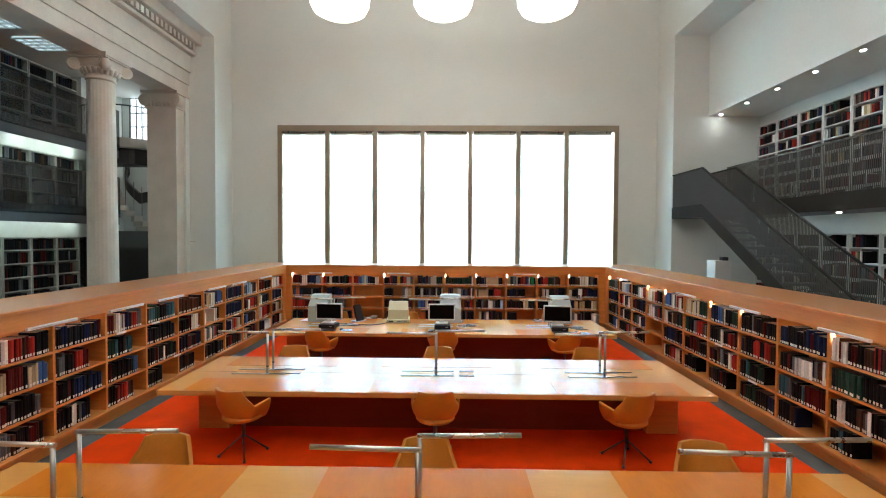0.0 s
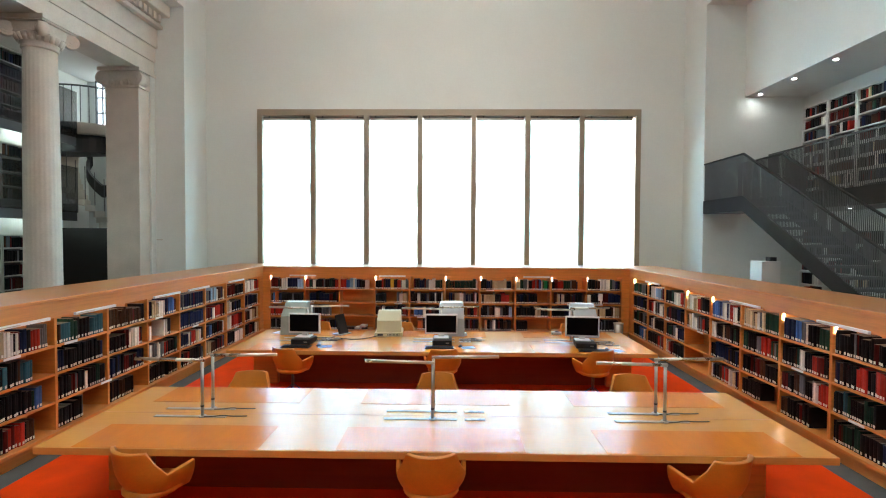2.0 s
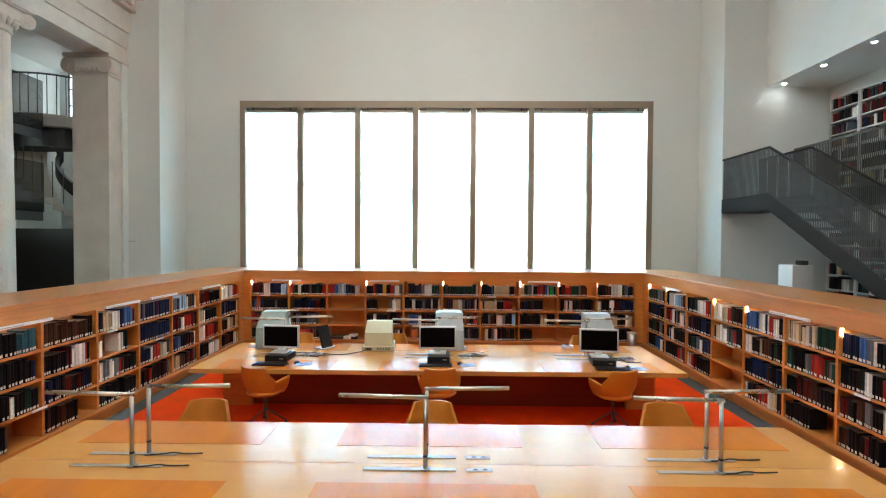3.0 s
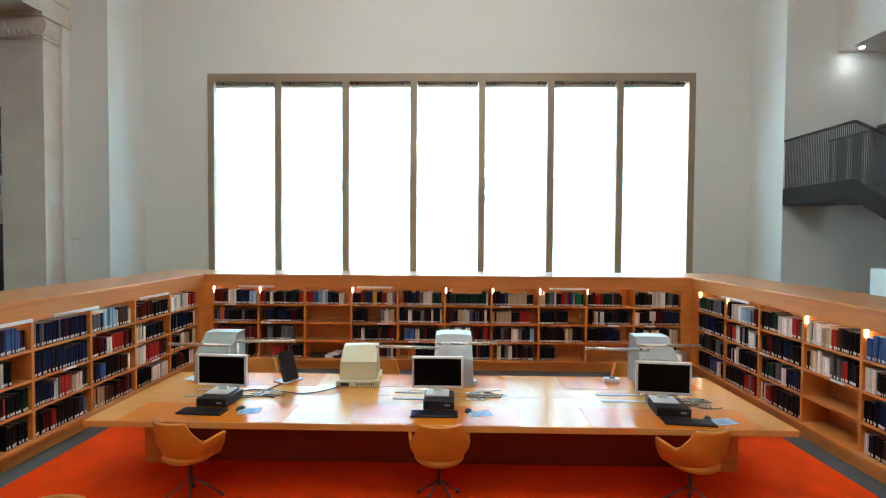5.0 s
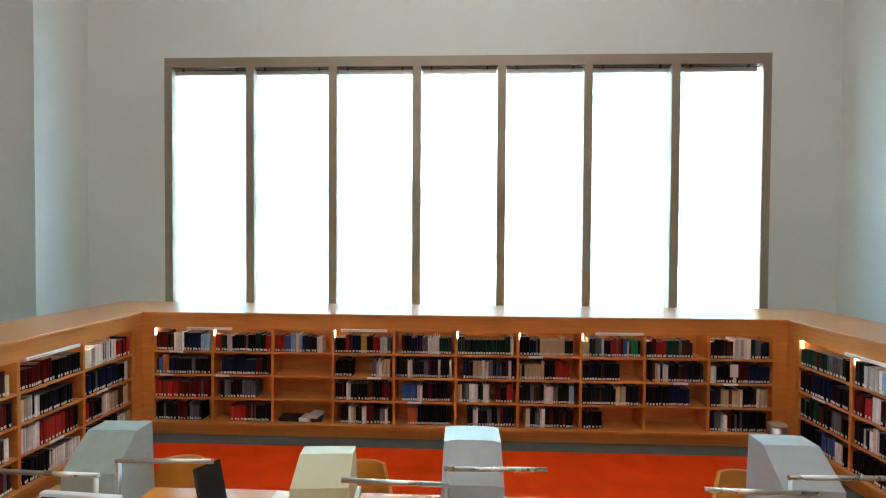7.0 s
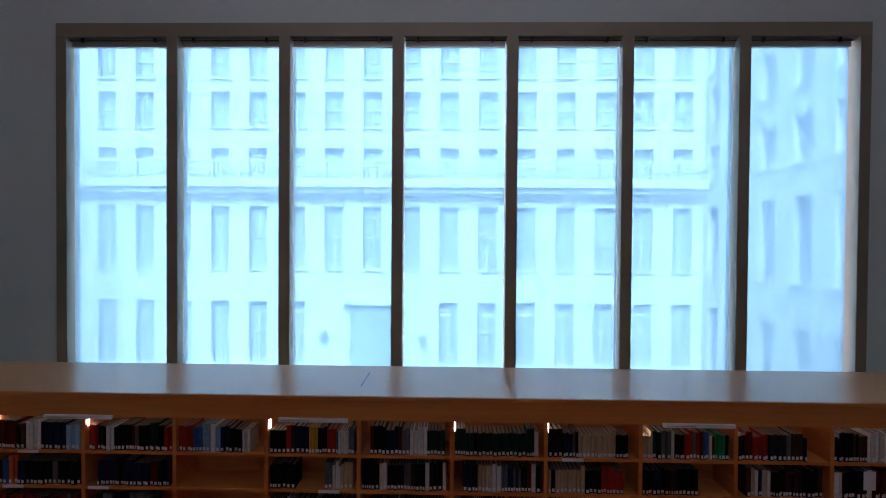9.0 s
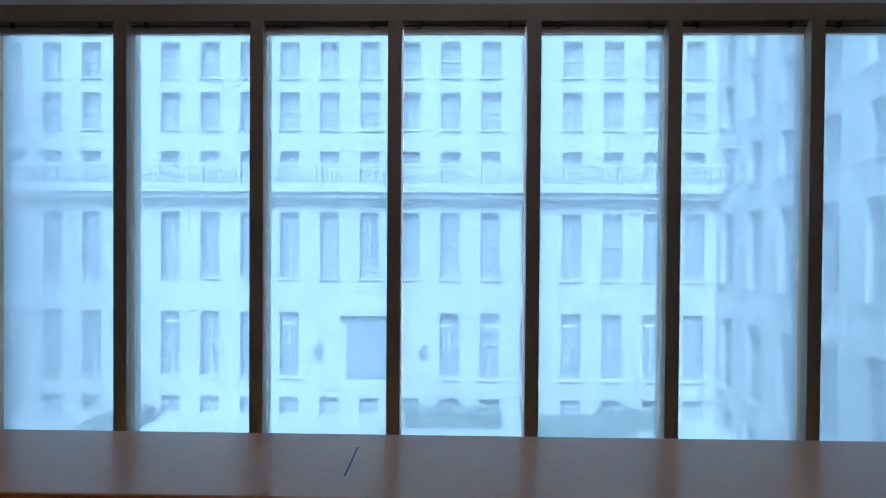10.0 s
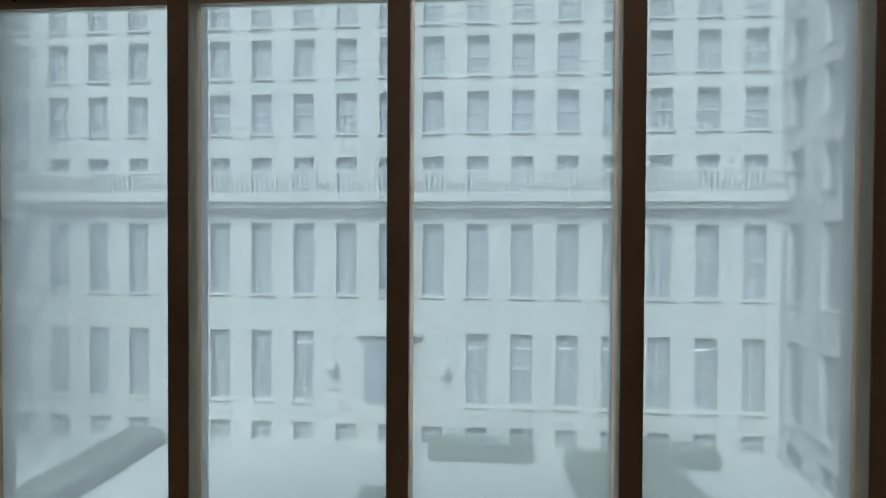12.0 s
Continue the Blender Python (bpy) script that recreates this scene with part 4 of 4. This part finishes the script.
def monitor(x, y, turn):
    m = thing("monitor", "white flat computer monitor with a black screen", "monitor", (x, y, TZ + 0.0975), "computer monitors", turn)
    bm = bmesh.new()
    rbox(bm, -0.275, 0.275, -0.02, 0.025, 0.055, 0.395, 0.008)
    part("housing", bm, WHITE_PLASTIC, m)
    bm = bmesh.new()
    bx(bm, -0.252, 0.252, -0.0235, -0.0195, 0.085, 0.372)
    part("screen", bm, SCREEN, m, "black glossy screen")
    bm = bmesh.new()
    rbox(bm, -0.05, 0.05, 0.0, 0.045, 0.004, 0.18, 0.006)
    part("neck", bm, WHITE_PLASTIC, m)
    bm = bmesh.new()
    rbox(bm, -0.125, 0.125, -0.13, 0.09, 0.0, 0.014, 0.005)
    part("foot", bm, WHITE_PLASTIC, m)
    return m


def computer(x, y, turn):
    c = thing("desktop_computer", "flat black desktop computer under a monitor", "computer", (x, y, TZ + 0.0085), "desktop computers", turn)
    bm = bmesh.new()
    rbox(bm, -0.16, 0.16, -0.17, 0.18, 0.008, 0.088, 0.006)
    part("case", bm, BLACK_PLASTIC, c)
    bm = bmesh.new()
    bx(bm, 0.06, 0.115, -0.1725, -0.17, 0.04, 0.056)
    part("badge", bm, PLATE, c)
    for s in (-1, 1):
        bm = bmesh.new()
        bx(bm, s * 0.14 - 0.02, s * 0.14 + 0.02, -0.15, 0.15, 0, 0.008)
        part("rubber_foot", bm, BLACK_PLASTIC, c)
    return c


def keyboard_tray(x, y, turn):
    k = thing("keyboard", "black keyboard lying flat before a computer", "keyboard", (x, y, TZ + 0.0025), "keyboards", turn)
    bm = bmesh.new()
    rbox(bm, -0.235, 0.235, -0.085, 0.085, 0, 0.018, 0.005)
    part("body", bm, BLACK_PLASTIC, k)
    bm = bmesh.new()
    for r in range(5):
        for q in range(14):
            bx(bm, -0.215 + 0.031 * q, -0.190 + 0.031 * q, -0.068 + 0.028 * r, -0.045 + 0.028 * r, 0.018, 0.024)
    part("keys", bm, BLACK_PLASTIC, k)


def leaflet(x, y, turn):
    l = thing("leaflet", "pale blue printed card lying on the table", "leaflet", (x, y, TZ + 0.0025), "leaflets", turn)
    block("card", (-0.11, -0.075, 0), (0.11, 0.075, 0.002), BLUECARD, l)
    for r in range(5):
        block("print_line", (-0.09, -0.05 + 0.022 * r, 0.0021), (0.04 + 0.01 * (r % 3), -0.042 + 0.022 * r, 0.0026), DARKGREY, l)


def mouse(x, y, turn):
    bm = bmesh.new()
    bmesh.ops.create_uvsphere(bm, u_segments=16, v_segments=10, radius=1)
    for v in bm.verts:
        v.co = Vector((v.co.x * 0.032, v.co.y * 0.055, max(0, v.co.z) * 0.034))
    for f in bm.faces:
        f.smooth = True
    o = tagged(part("mouse", bm, BLACK_PLASTIC), "small black computer mouse on the table", "mouse", "mice")
    o.matrix_basis = pose(x, y, TZ + 0.0025, 0, 0, turn)


for x, y, turn in ((-2.50, 9.72, -4), (-0.17, 9.74, 0), (2.18, 9.62, -7)):
    computer(x, y, turn)
    monitor(x - 0.02, y + 0.10, turn)
    keyboard_tray(x + (0.06 if x > 1 else -0.04), y - 0.285, turn)
    mouse(x + 0.30, y - 0.18, -20)
    leaflet(x + 0.42, y - 0.24, 12)


def hooded(name, label, x, y, w, d, h, slope, front, mat, turn=0.0, flare=0.0):
    """Box machine whose front face slopes back, under a limp cover; front towards -y."""
    o = thing(name, label, "microfilm reader", (x, y, TZ + 0.0025), "", turn)
    prof = [(-d / 2, 0.0), (-d / 2, h * front), (-d / 2 + slope, h), (d / 2, h), (d / 2, 0.0)]
    bm = bmesh.new()
    rows = []
    rnd = random.Random(int(x * 77) + 5)
    for i in range(9):
        u = -1 + 2 * i / 8
        row = []
        for a, b in zip(prof, prof[1:]):
            for k in range(5):
                t = k / 5
                py, pz = a[0] + (b[0] - a[0]) * t, a[1] + (b[1] - a[1]) * t
                sw = 1 + flare * (1 - pz / h)
                row.append(bm.verts.new((u * w / 2 * (1 - 0.07 * pz / h) * sw + rnd.uniform(-1, 1) * flare * 0.02, py * sw + rnd.uniform(-1, 1) * flare * 0.04,
                                         pz * (1 - (0.03 if flare > 0.02 else 0.004) * abs(u) ** 4) + (rnd.uniform(-1, 1) * flare * 0.03 if pz > 0 else 0))))
        row.append(bm.verts.new((u * w / 2 * (1 + flare), d / 2 * (1 + flare), 0)))
        rows.append(row)
    for a, b in zip(rows, rows[1:]):
        for j in range(len(a) - 1):
            bm.faces.new((a[j], a[j + 1], b[j + 1], b[j])).smooth = flare > 0.05
        bm.faces.new((a[-1], a[0], b[0], b[-1]))
    bm.faces.new(rows[0])
    bm.faces.new(rows[-1][::-1])
    part("cover" if flare else "hood", bm, mat, o)
    return o


hooded("microfilm_reader", "bulky reader under a grey-green dust cover", -2.92, 10.60, 0.43, 0.46, 0.565, 0.26, 0.60, COVER, 1, 0.004)
hooded("microfilm_reader", "bulky reader under a limp translucent dust cover", -0.02, 10.60, 0.47, 0.46, 0.585, 0.18, 0.56, COVER2, 0, 0.03)
hooded("microfilm_reader", "bulky reader under a grey plastic dust cover", 2.41, 10.60, 0.44, 0.46, 0.565, 0.26, 0.62, COVER2, -2, 0.006)
cr = hooded("microfilm_reader", "cream plastic reader with a sloping hood, uncovered", -1.165, 10.56, 0.45, 0.40, 0.42, 0.26, 0.66, CREAM, 4)
block("base", (-0.25, -0.27, 0.0), (0.25, 0.24, 0.07), CREAM, cr, r=0.008)
bm = bmesh.new()
for k in range(9):
    bx(bm, -0.02 + 0.025 * k, -0.008 + 0.025 * k, -0.273, -0.27, 0.018, 0.05)
part("vent", bm, BLACK_PLASTIC, cr)
block("connector", (-0.20, -0.274, 0.015), (-0.10, -0.27, 0.055), BLACK_PLASTIC, cr)

st = thing("document_stand", "small black tilted display on a grey foot", "stand", (-2.03, 10.50, TZ + 0.0025), "", 58)
bm = bmesh.new()
rbox(bm, -0.14, 0.14, -0.10, 0.12, 0, 0.018, 0.006)
part("foot", bm, PLATE, st)
bm = bmesh.new()
prism(bm, [(-0.06, 0.018), (-0.01, 0.018), (0.10, 0.34), (0.06, 0.36)], "x", -0.10, 0.10)
part("screen", bm, BLACK_PLASTIC, st)


def adapter(x, y, turn):
    a = thing("power_adapter", "white power adapter box on the tabletop", "adapter", (x, y, TZ + 0.0025), "power adapters", turn)
    bm = bmesh.new()
    rbox(bm, -0.09, 0.09, -0.045, 0.045, 0, 0.05, 0.008)
    part("box", bm, WHITE_PLASTIC, a)
    block("plug", (-0.03, -0.03, 0.0505), (0.03, 0.03, 0.062), BLACK_PLASTIC, a)


adapter(1.93, 10.62, -10)
adapter(0.17, 10.45, 8)
CZ = TZ + 0.008
RC = random.Random(4)
for x, y in ((-2.1, 9.95), (0.30, 10.02), (2.55, 9.82)):
    for k in range(5):
        p = [(x - 0.15 + RC.uniform(-0.05, 0.1), y + 0.05, CZ)]
        for j in range(6):
            p.append((x + RC.uniform(-0.16, 0.28), y + RC.uniform(-0.12, 0.2), CZ + 0.004 * (j % 3)))
        tagged(cable("cable", p, 0.0045, CABLE_D if k % 2 else CABLE_L), "thin tangled computer cable on the table", "cable", "cables")
tagged(cable("cable", [(-1.34, 10.24, CZ + 0.02), (-1.5, 10.1, CZ), (-1.75, 10.0, CZ), (-2.0, 10.12, CZ), (-1.95, 9.9, CZ), (-2.25, 9.93, CZ), (-2.1, 10.3, CZ), (-2.03, 10.46, CZ + 0.01)], 0.006, CABLE_D),
       "dark cable running from the cream reader", "cable", "cables")
for x, y, r in ((-3.2, 10.62, -15),):
    block("paper_sheet", (-0.11, -0.15, 0), (0.11, 0.15, 0.002), PAPER, label="loose white sheet of paper on the table", category="paper").matrix_basis = pose(x, y, TZ + 0.0025, 0, 0, r)

# ---- signs and shelf labels ----
def sign(x, m, w=0.66):
    s = thing("shelf_sign", "slim white subject sign fixed to the bookcase fascia", "sign", group="shelf signs")
    block("plate", (x - w / 2, -0.034, FASCIA - 0.012), (x + w / 2, -0.001, FASCIA + 0.022), WHITE_PLASTIC, s, r=0.003)
    block("print_bar", (x - w * 0.45, -0.0352, FASCIA - 0.001), (x - w * 0.05, -0.0344, FASCIA + 0.009), PLATE, s)
    s.matrix_basis = m


for x in (-3.75, -1.50, 2.10):
    sign(x, M_BACK)
for y in (12.15, 9.6, 8.0, 6.9, 5.6, 10.6):
    sign(y, M_LEFT, 0.72)
for y in (12.3, 9.0, 7.2, 5.4):
    sign(-y, M_RIGHT, 0.72)

def shelf_label(x, tier, m):
    bm = bmesh.new()
    bx(bm, x - 0.10, x + 0.10, -0.001, 0.006, TIERS[tier] - 0.027, TIERS[tier] + 0.001)
    o = tagged(part("shelf_label", bm, PAPER), "small white paper label on a shelf edge", "label", "shelf labels")
    o.matrix_basis = m


for bay, tier, off in ((0, 3, 0.35), (0, 2, 0.2), (1, 2, 0.15), (3, 2, 0.6), (6, 3, 0.25), (8, 2, 0.5), (9, 2, 0.3), (4, 1, 0.3)):
    shelf_label(BACKX[bay] + off, tier, M_BACK)
for y, tier in ((12.9, 2), (12.2, 1), (10.5, 2), (9.4, 3), (8.2, 1), (7.6, 3), (6.8, 3)):
    shelf_label(y, tier, M_LEFT)
for y, tier in ((13.1, 2), (11.6, 2), (10.3, 2), (9.2, 3), (7.9, 2), (7.0, 1)):
    shelf_label(-y, tier, M_RIGHT)
block("notice_card", (3.63, YB + 0.002, TIERS[2] + 0.09), (3.74, YB + 0.006, TIERS[2] + 0.265), PAPER, label="small white notice card hung before the books", category="card")
block("wall_sensor", (-8.09, PIERY - 0.02, 2.42), (-7.92, PIERY - 0.001, 2.445), PLATE, label="thin grey metal strip on the plaster pier", category="strip")
wb = thing("waste_bin", "narrow grey metal waste bin standing on the carpet", "waste bin", (3.98, 13.22, 0.006))
bm = bmesh.new()
lathe(bm, [(0.095, 0.0), (0.11, 0.5)], (0, 0), 24)
part("body", bm, STEEL, wb)
bm = bmesh.new()
lathe(bm, [(0.112, 0.485), (0.116, 0.49), (0.116, 0.508), (0.10, 0.51)], (0, 0), 24)
part("rim", bm, PLATE, wb)

# ---- books ----
RB = random.Random(3)
MIX = "kkkknngmmbbrswtukk"
BACK_FILL = [  # run of tones in each bay, lowest tier first; a dash is a gap
    ("kkkkmmkssk--", "rrrrmmmmmm", "uonkkkkkkk", "mmkwwnnncc"),
    ("---rrrmskkk", "-sskksss---", "-nnknnnmkk", "rgwkkskgkr"),
    ("", "", "", "rrucwcnkkw--"),
    ("-kwtkwmkswk", "kkwkkkbkkmm", "kkk----swtt", "kkrnnykrwws"),
    ("--ookkkkkkk", "-uuuwkmkkk-", "kkwkkskkwkw", "-kknnswwggg"),
    ("--kwkkskmkkk", "tswwkwb-mkrs", "-nkttwsnskwk", "ggggggggggw"),
    ("-tkswkmkbkk-", "kksbkwwskkc-", "tttttkkrrr--", "kknktttttkk-"),
    ("kkk-------", "kkkkkkttkkk", "knkbkkk----", "tgswkrruwee"),
    ("", "kkkknnnn---", "-twwkkbmkkk", "kmrrgggbb---"),
    ("kswmkkkkkk-", "kntsttkkwtt", "wkkkwmmnnnn", "kkkbwwwgskk"),
]
single = []
joined = bmesh.new()
for i, bay in enumerate(BACK_FILL):
    for j, tones in enumerate(bay):
        if tones:
            if j >= 2 and 1 <= i <= 8:
                single.append((BACKX[i] + 0.025, BACKX[i + 1] - 0.025, TIERS[j], tones))
            else:
                spread_books(joined, BACKX[i] + 0.03, BACKX[i + 1] - 0.03, TIERS[j] + 0.001, 0.21, 0.28, RB, tones, 0.99)
finish_books(joined, "shelved_books", "rows of library books with white call-number labels", M_BACK)
NOTABLE = {  # bays of the two long cases, from the window end; tiers lowest first
    21: (("kkmkwt", "rkwtbt", "nnnnkw", "wwwwrr"), ("kkkwwww", "wwrrrmk", "twkkkk-", "mmmkkk"), ("ttbkmmm", "nukkkbw", "mmwrrmk", "ssccwbbt"),
         ("kmrkkknn", "nnnwrrtwg", "nnnnnnnn", "snnnnnnn"), ("kkkk-kkk", "wswsrkkg", "w---wk--", "kttwnuuk"), ("kkbkk---", "nkkmkknk", "kkkmwwr-", "bbbbbbbk"),
         ("kkkk----", "kkmkwkgk", "nkkkkkkn", "aagkkaaa")),
    22: (("kkkuuwk", "kggksk", "kknnkk", "gggssk"), ("kkkkrrm", "kwwkkkk", "mrwskww", "kwwccsm"), ("wrmkkkkk", "kgkswnnk", "kmkknnkk", "kkgwwwrr"),
         ("", "", "btwwssrkk", "twwttrkkkk"), ("wkbrrwtm", "knnnnkk", "wkktbkgk", "uuuwwrwk"), ("kkkk----", "kkmmbkkk", "gkksrrgg", "tttwtggg"),
         ("bkkkk---", "mkbskwrr", "kkgwkrmk", "nnuswkgg")),
}
for case_m, stations, seed in ((M_LEFT, SX, 21), (M_RIGHT, [-y for y in SIDEY], 22)):
    joined = bmesh.new()
    RS = random.Random(seed)
    for a, b in zip(stations, stations[1:]):
        bay = int((13.48 - abs(a + b) / 2) / SBAY)
        for j in range(4):
            fill = RS.choice((0.98, 0.98, 0.85, 0.7, 0.4) if j == 0 else (0.98, 0.98, 0.95, 0.85, 0.7))
            tones = RS.choice(("kwnnkk", "kskamk", "nnnkkk", "kmbrkk", MIX, MIX, "wsbwkk", "kggakk", "bkwkmr"))
            if bay < len(NOTABLE[seed]):
                tones = NOTABLE[seed][bay][j]
                if tones:
                    spread_books(joined, a + 0.025, b - 0.025, TIERS[j] + 0.001, 0.21, 0.28, RS, tones, 0.985)
            else:
                spread_books(joined, a + 0.025, b - 0.025, TIERS[j] + 0.001, 0.21, 0.28, RS, tones, fill, shuffle=True)
    finish_books(joined, "shelved_books", "rows of library books with white call-number labels", case_m)
COLOUR_WORD = dict(zip(BOOK_KEYS, ("black", "navy", "dark green", "maroon", "brown", "red", "blue", "white", "tan", "yellow", "grey", "orange", "green", "pale blue", "teal")))
BOOK_MESH = {}
for x0, x1, z, tones in single:
    for x, w, h, tone in ordered_books(x0, x1, 0.28, RB, tones, 0.99, (0.018, 0.046)):
        w, h = 0.004 * int(w / 0.004), 0.012 * int(h / 0.012)
        key = (tone, w, h)
        if key not in BOOK_MESH:
            bm = bmesh.new()
            one_book(bm, -w / 2, w, 0, 0.21, 0, h, BOOK_KEYS.index(tone))
            me = bpy.data.meshes.new("book")
            bm.to_mesh(me)
            bm.free()
            for mm in BOOK_SLOTS:
                me.materials.append(mm)
            BOOK_MESH[key] = me
        ob = new("book", BOOK_MESH[key])
        ob.matrix_basis = pose(x + w / 2, YB + 0.014 + RB.uniform(0, 0.025), z + 0.001)
        tagged(ob, COLOUR_WORD[tone] + " cloth-bound library book standing on a shelf", "book", "books under the window")
RH = random.Random(9)
for k in range(5):
    bm = bmesh.new()
    rbox(bm, -0.11, 0.11, -0.075, 0.075, 0, 0.05, 0.004, 1)
    tone = "black" if k not in (2, 4) else "white"
    o = tagged(part("flat_book", bm, BLACK_PLASTIC if tone == "black" else PAPER), tone + " volume lying flat on the lowest shelf", "book", "books lying flat")
    o.matrix_basis = pose(BACKX[2] + 0.15 + (0.155 * k if k < 4 else 0.44), YB + 0.15, TIERS[0] + 0.001 + (0.051 if k == 4 else 0), 0, 0, RH.uniform(-12, 12) + 90)
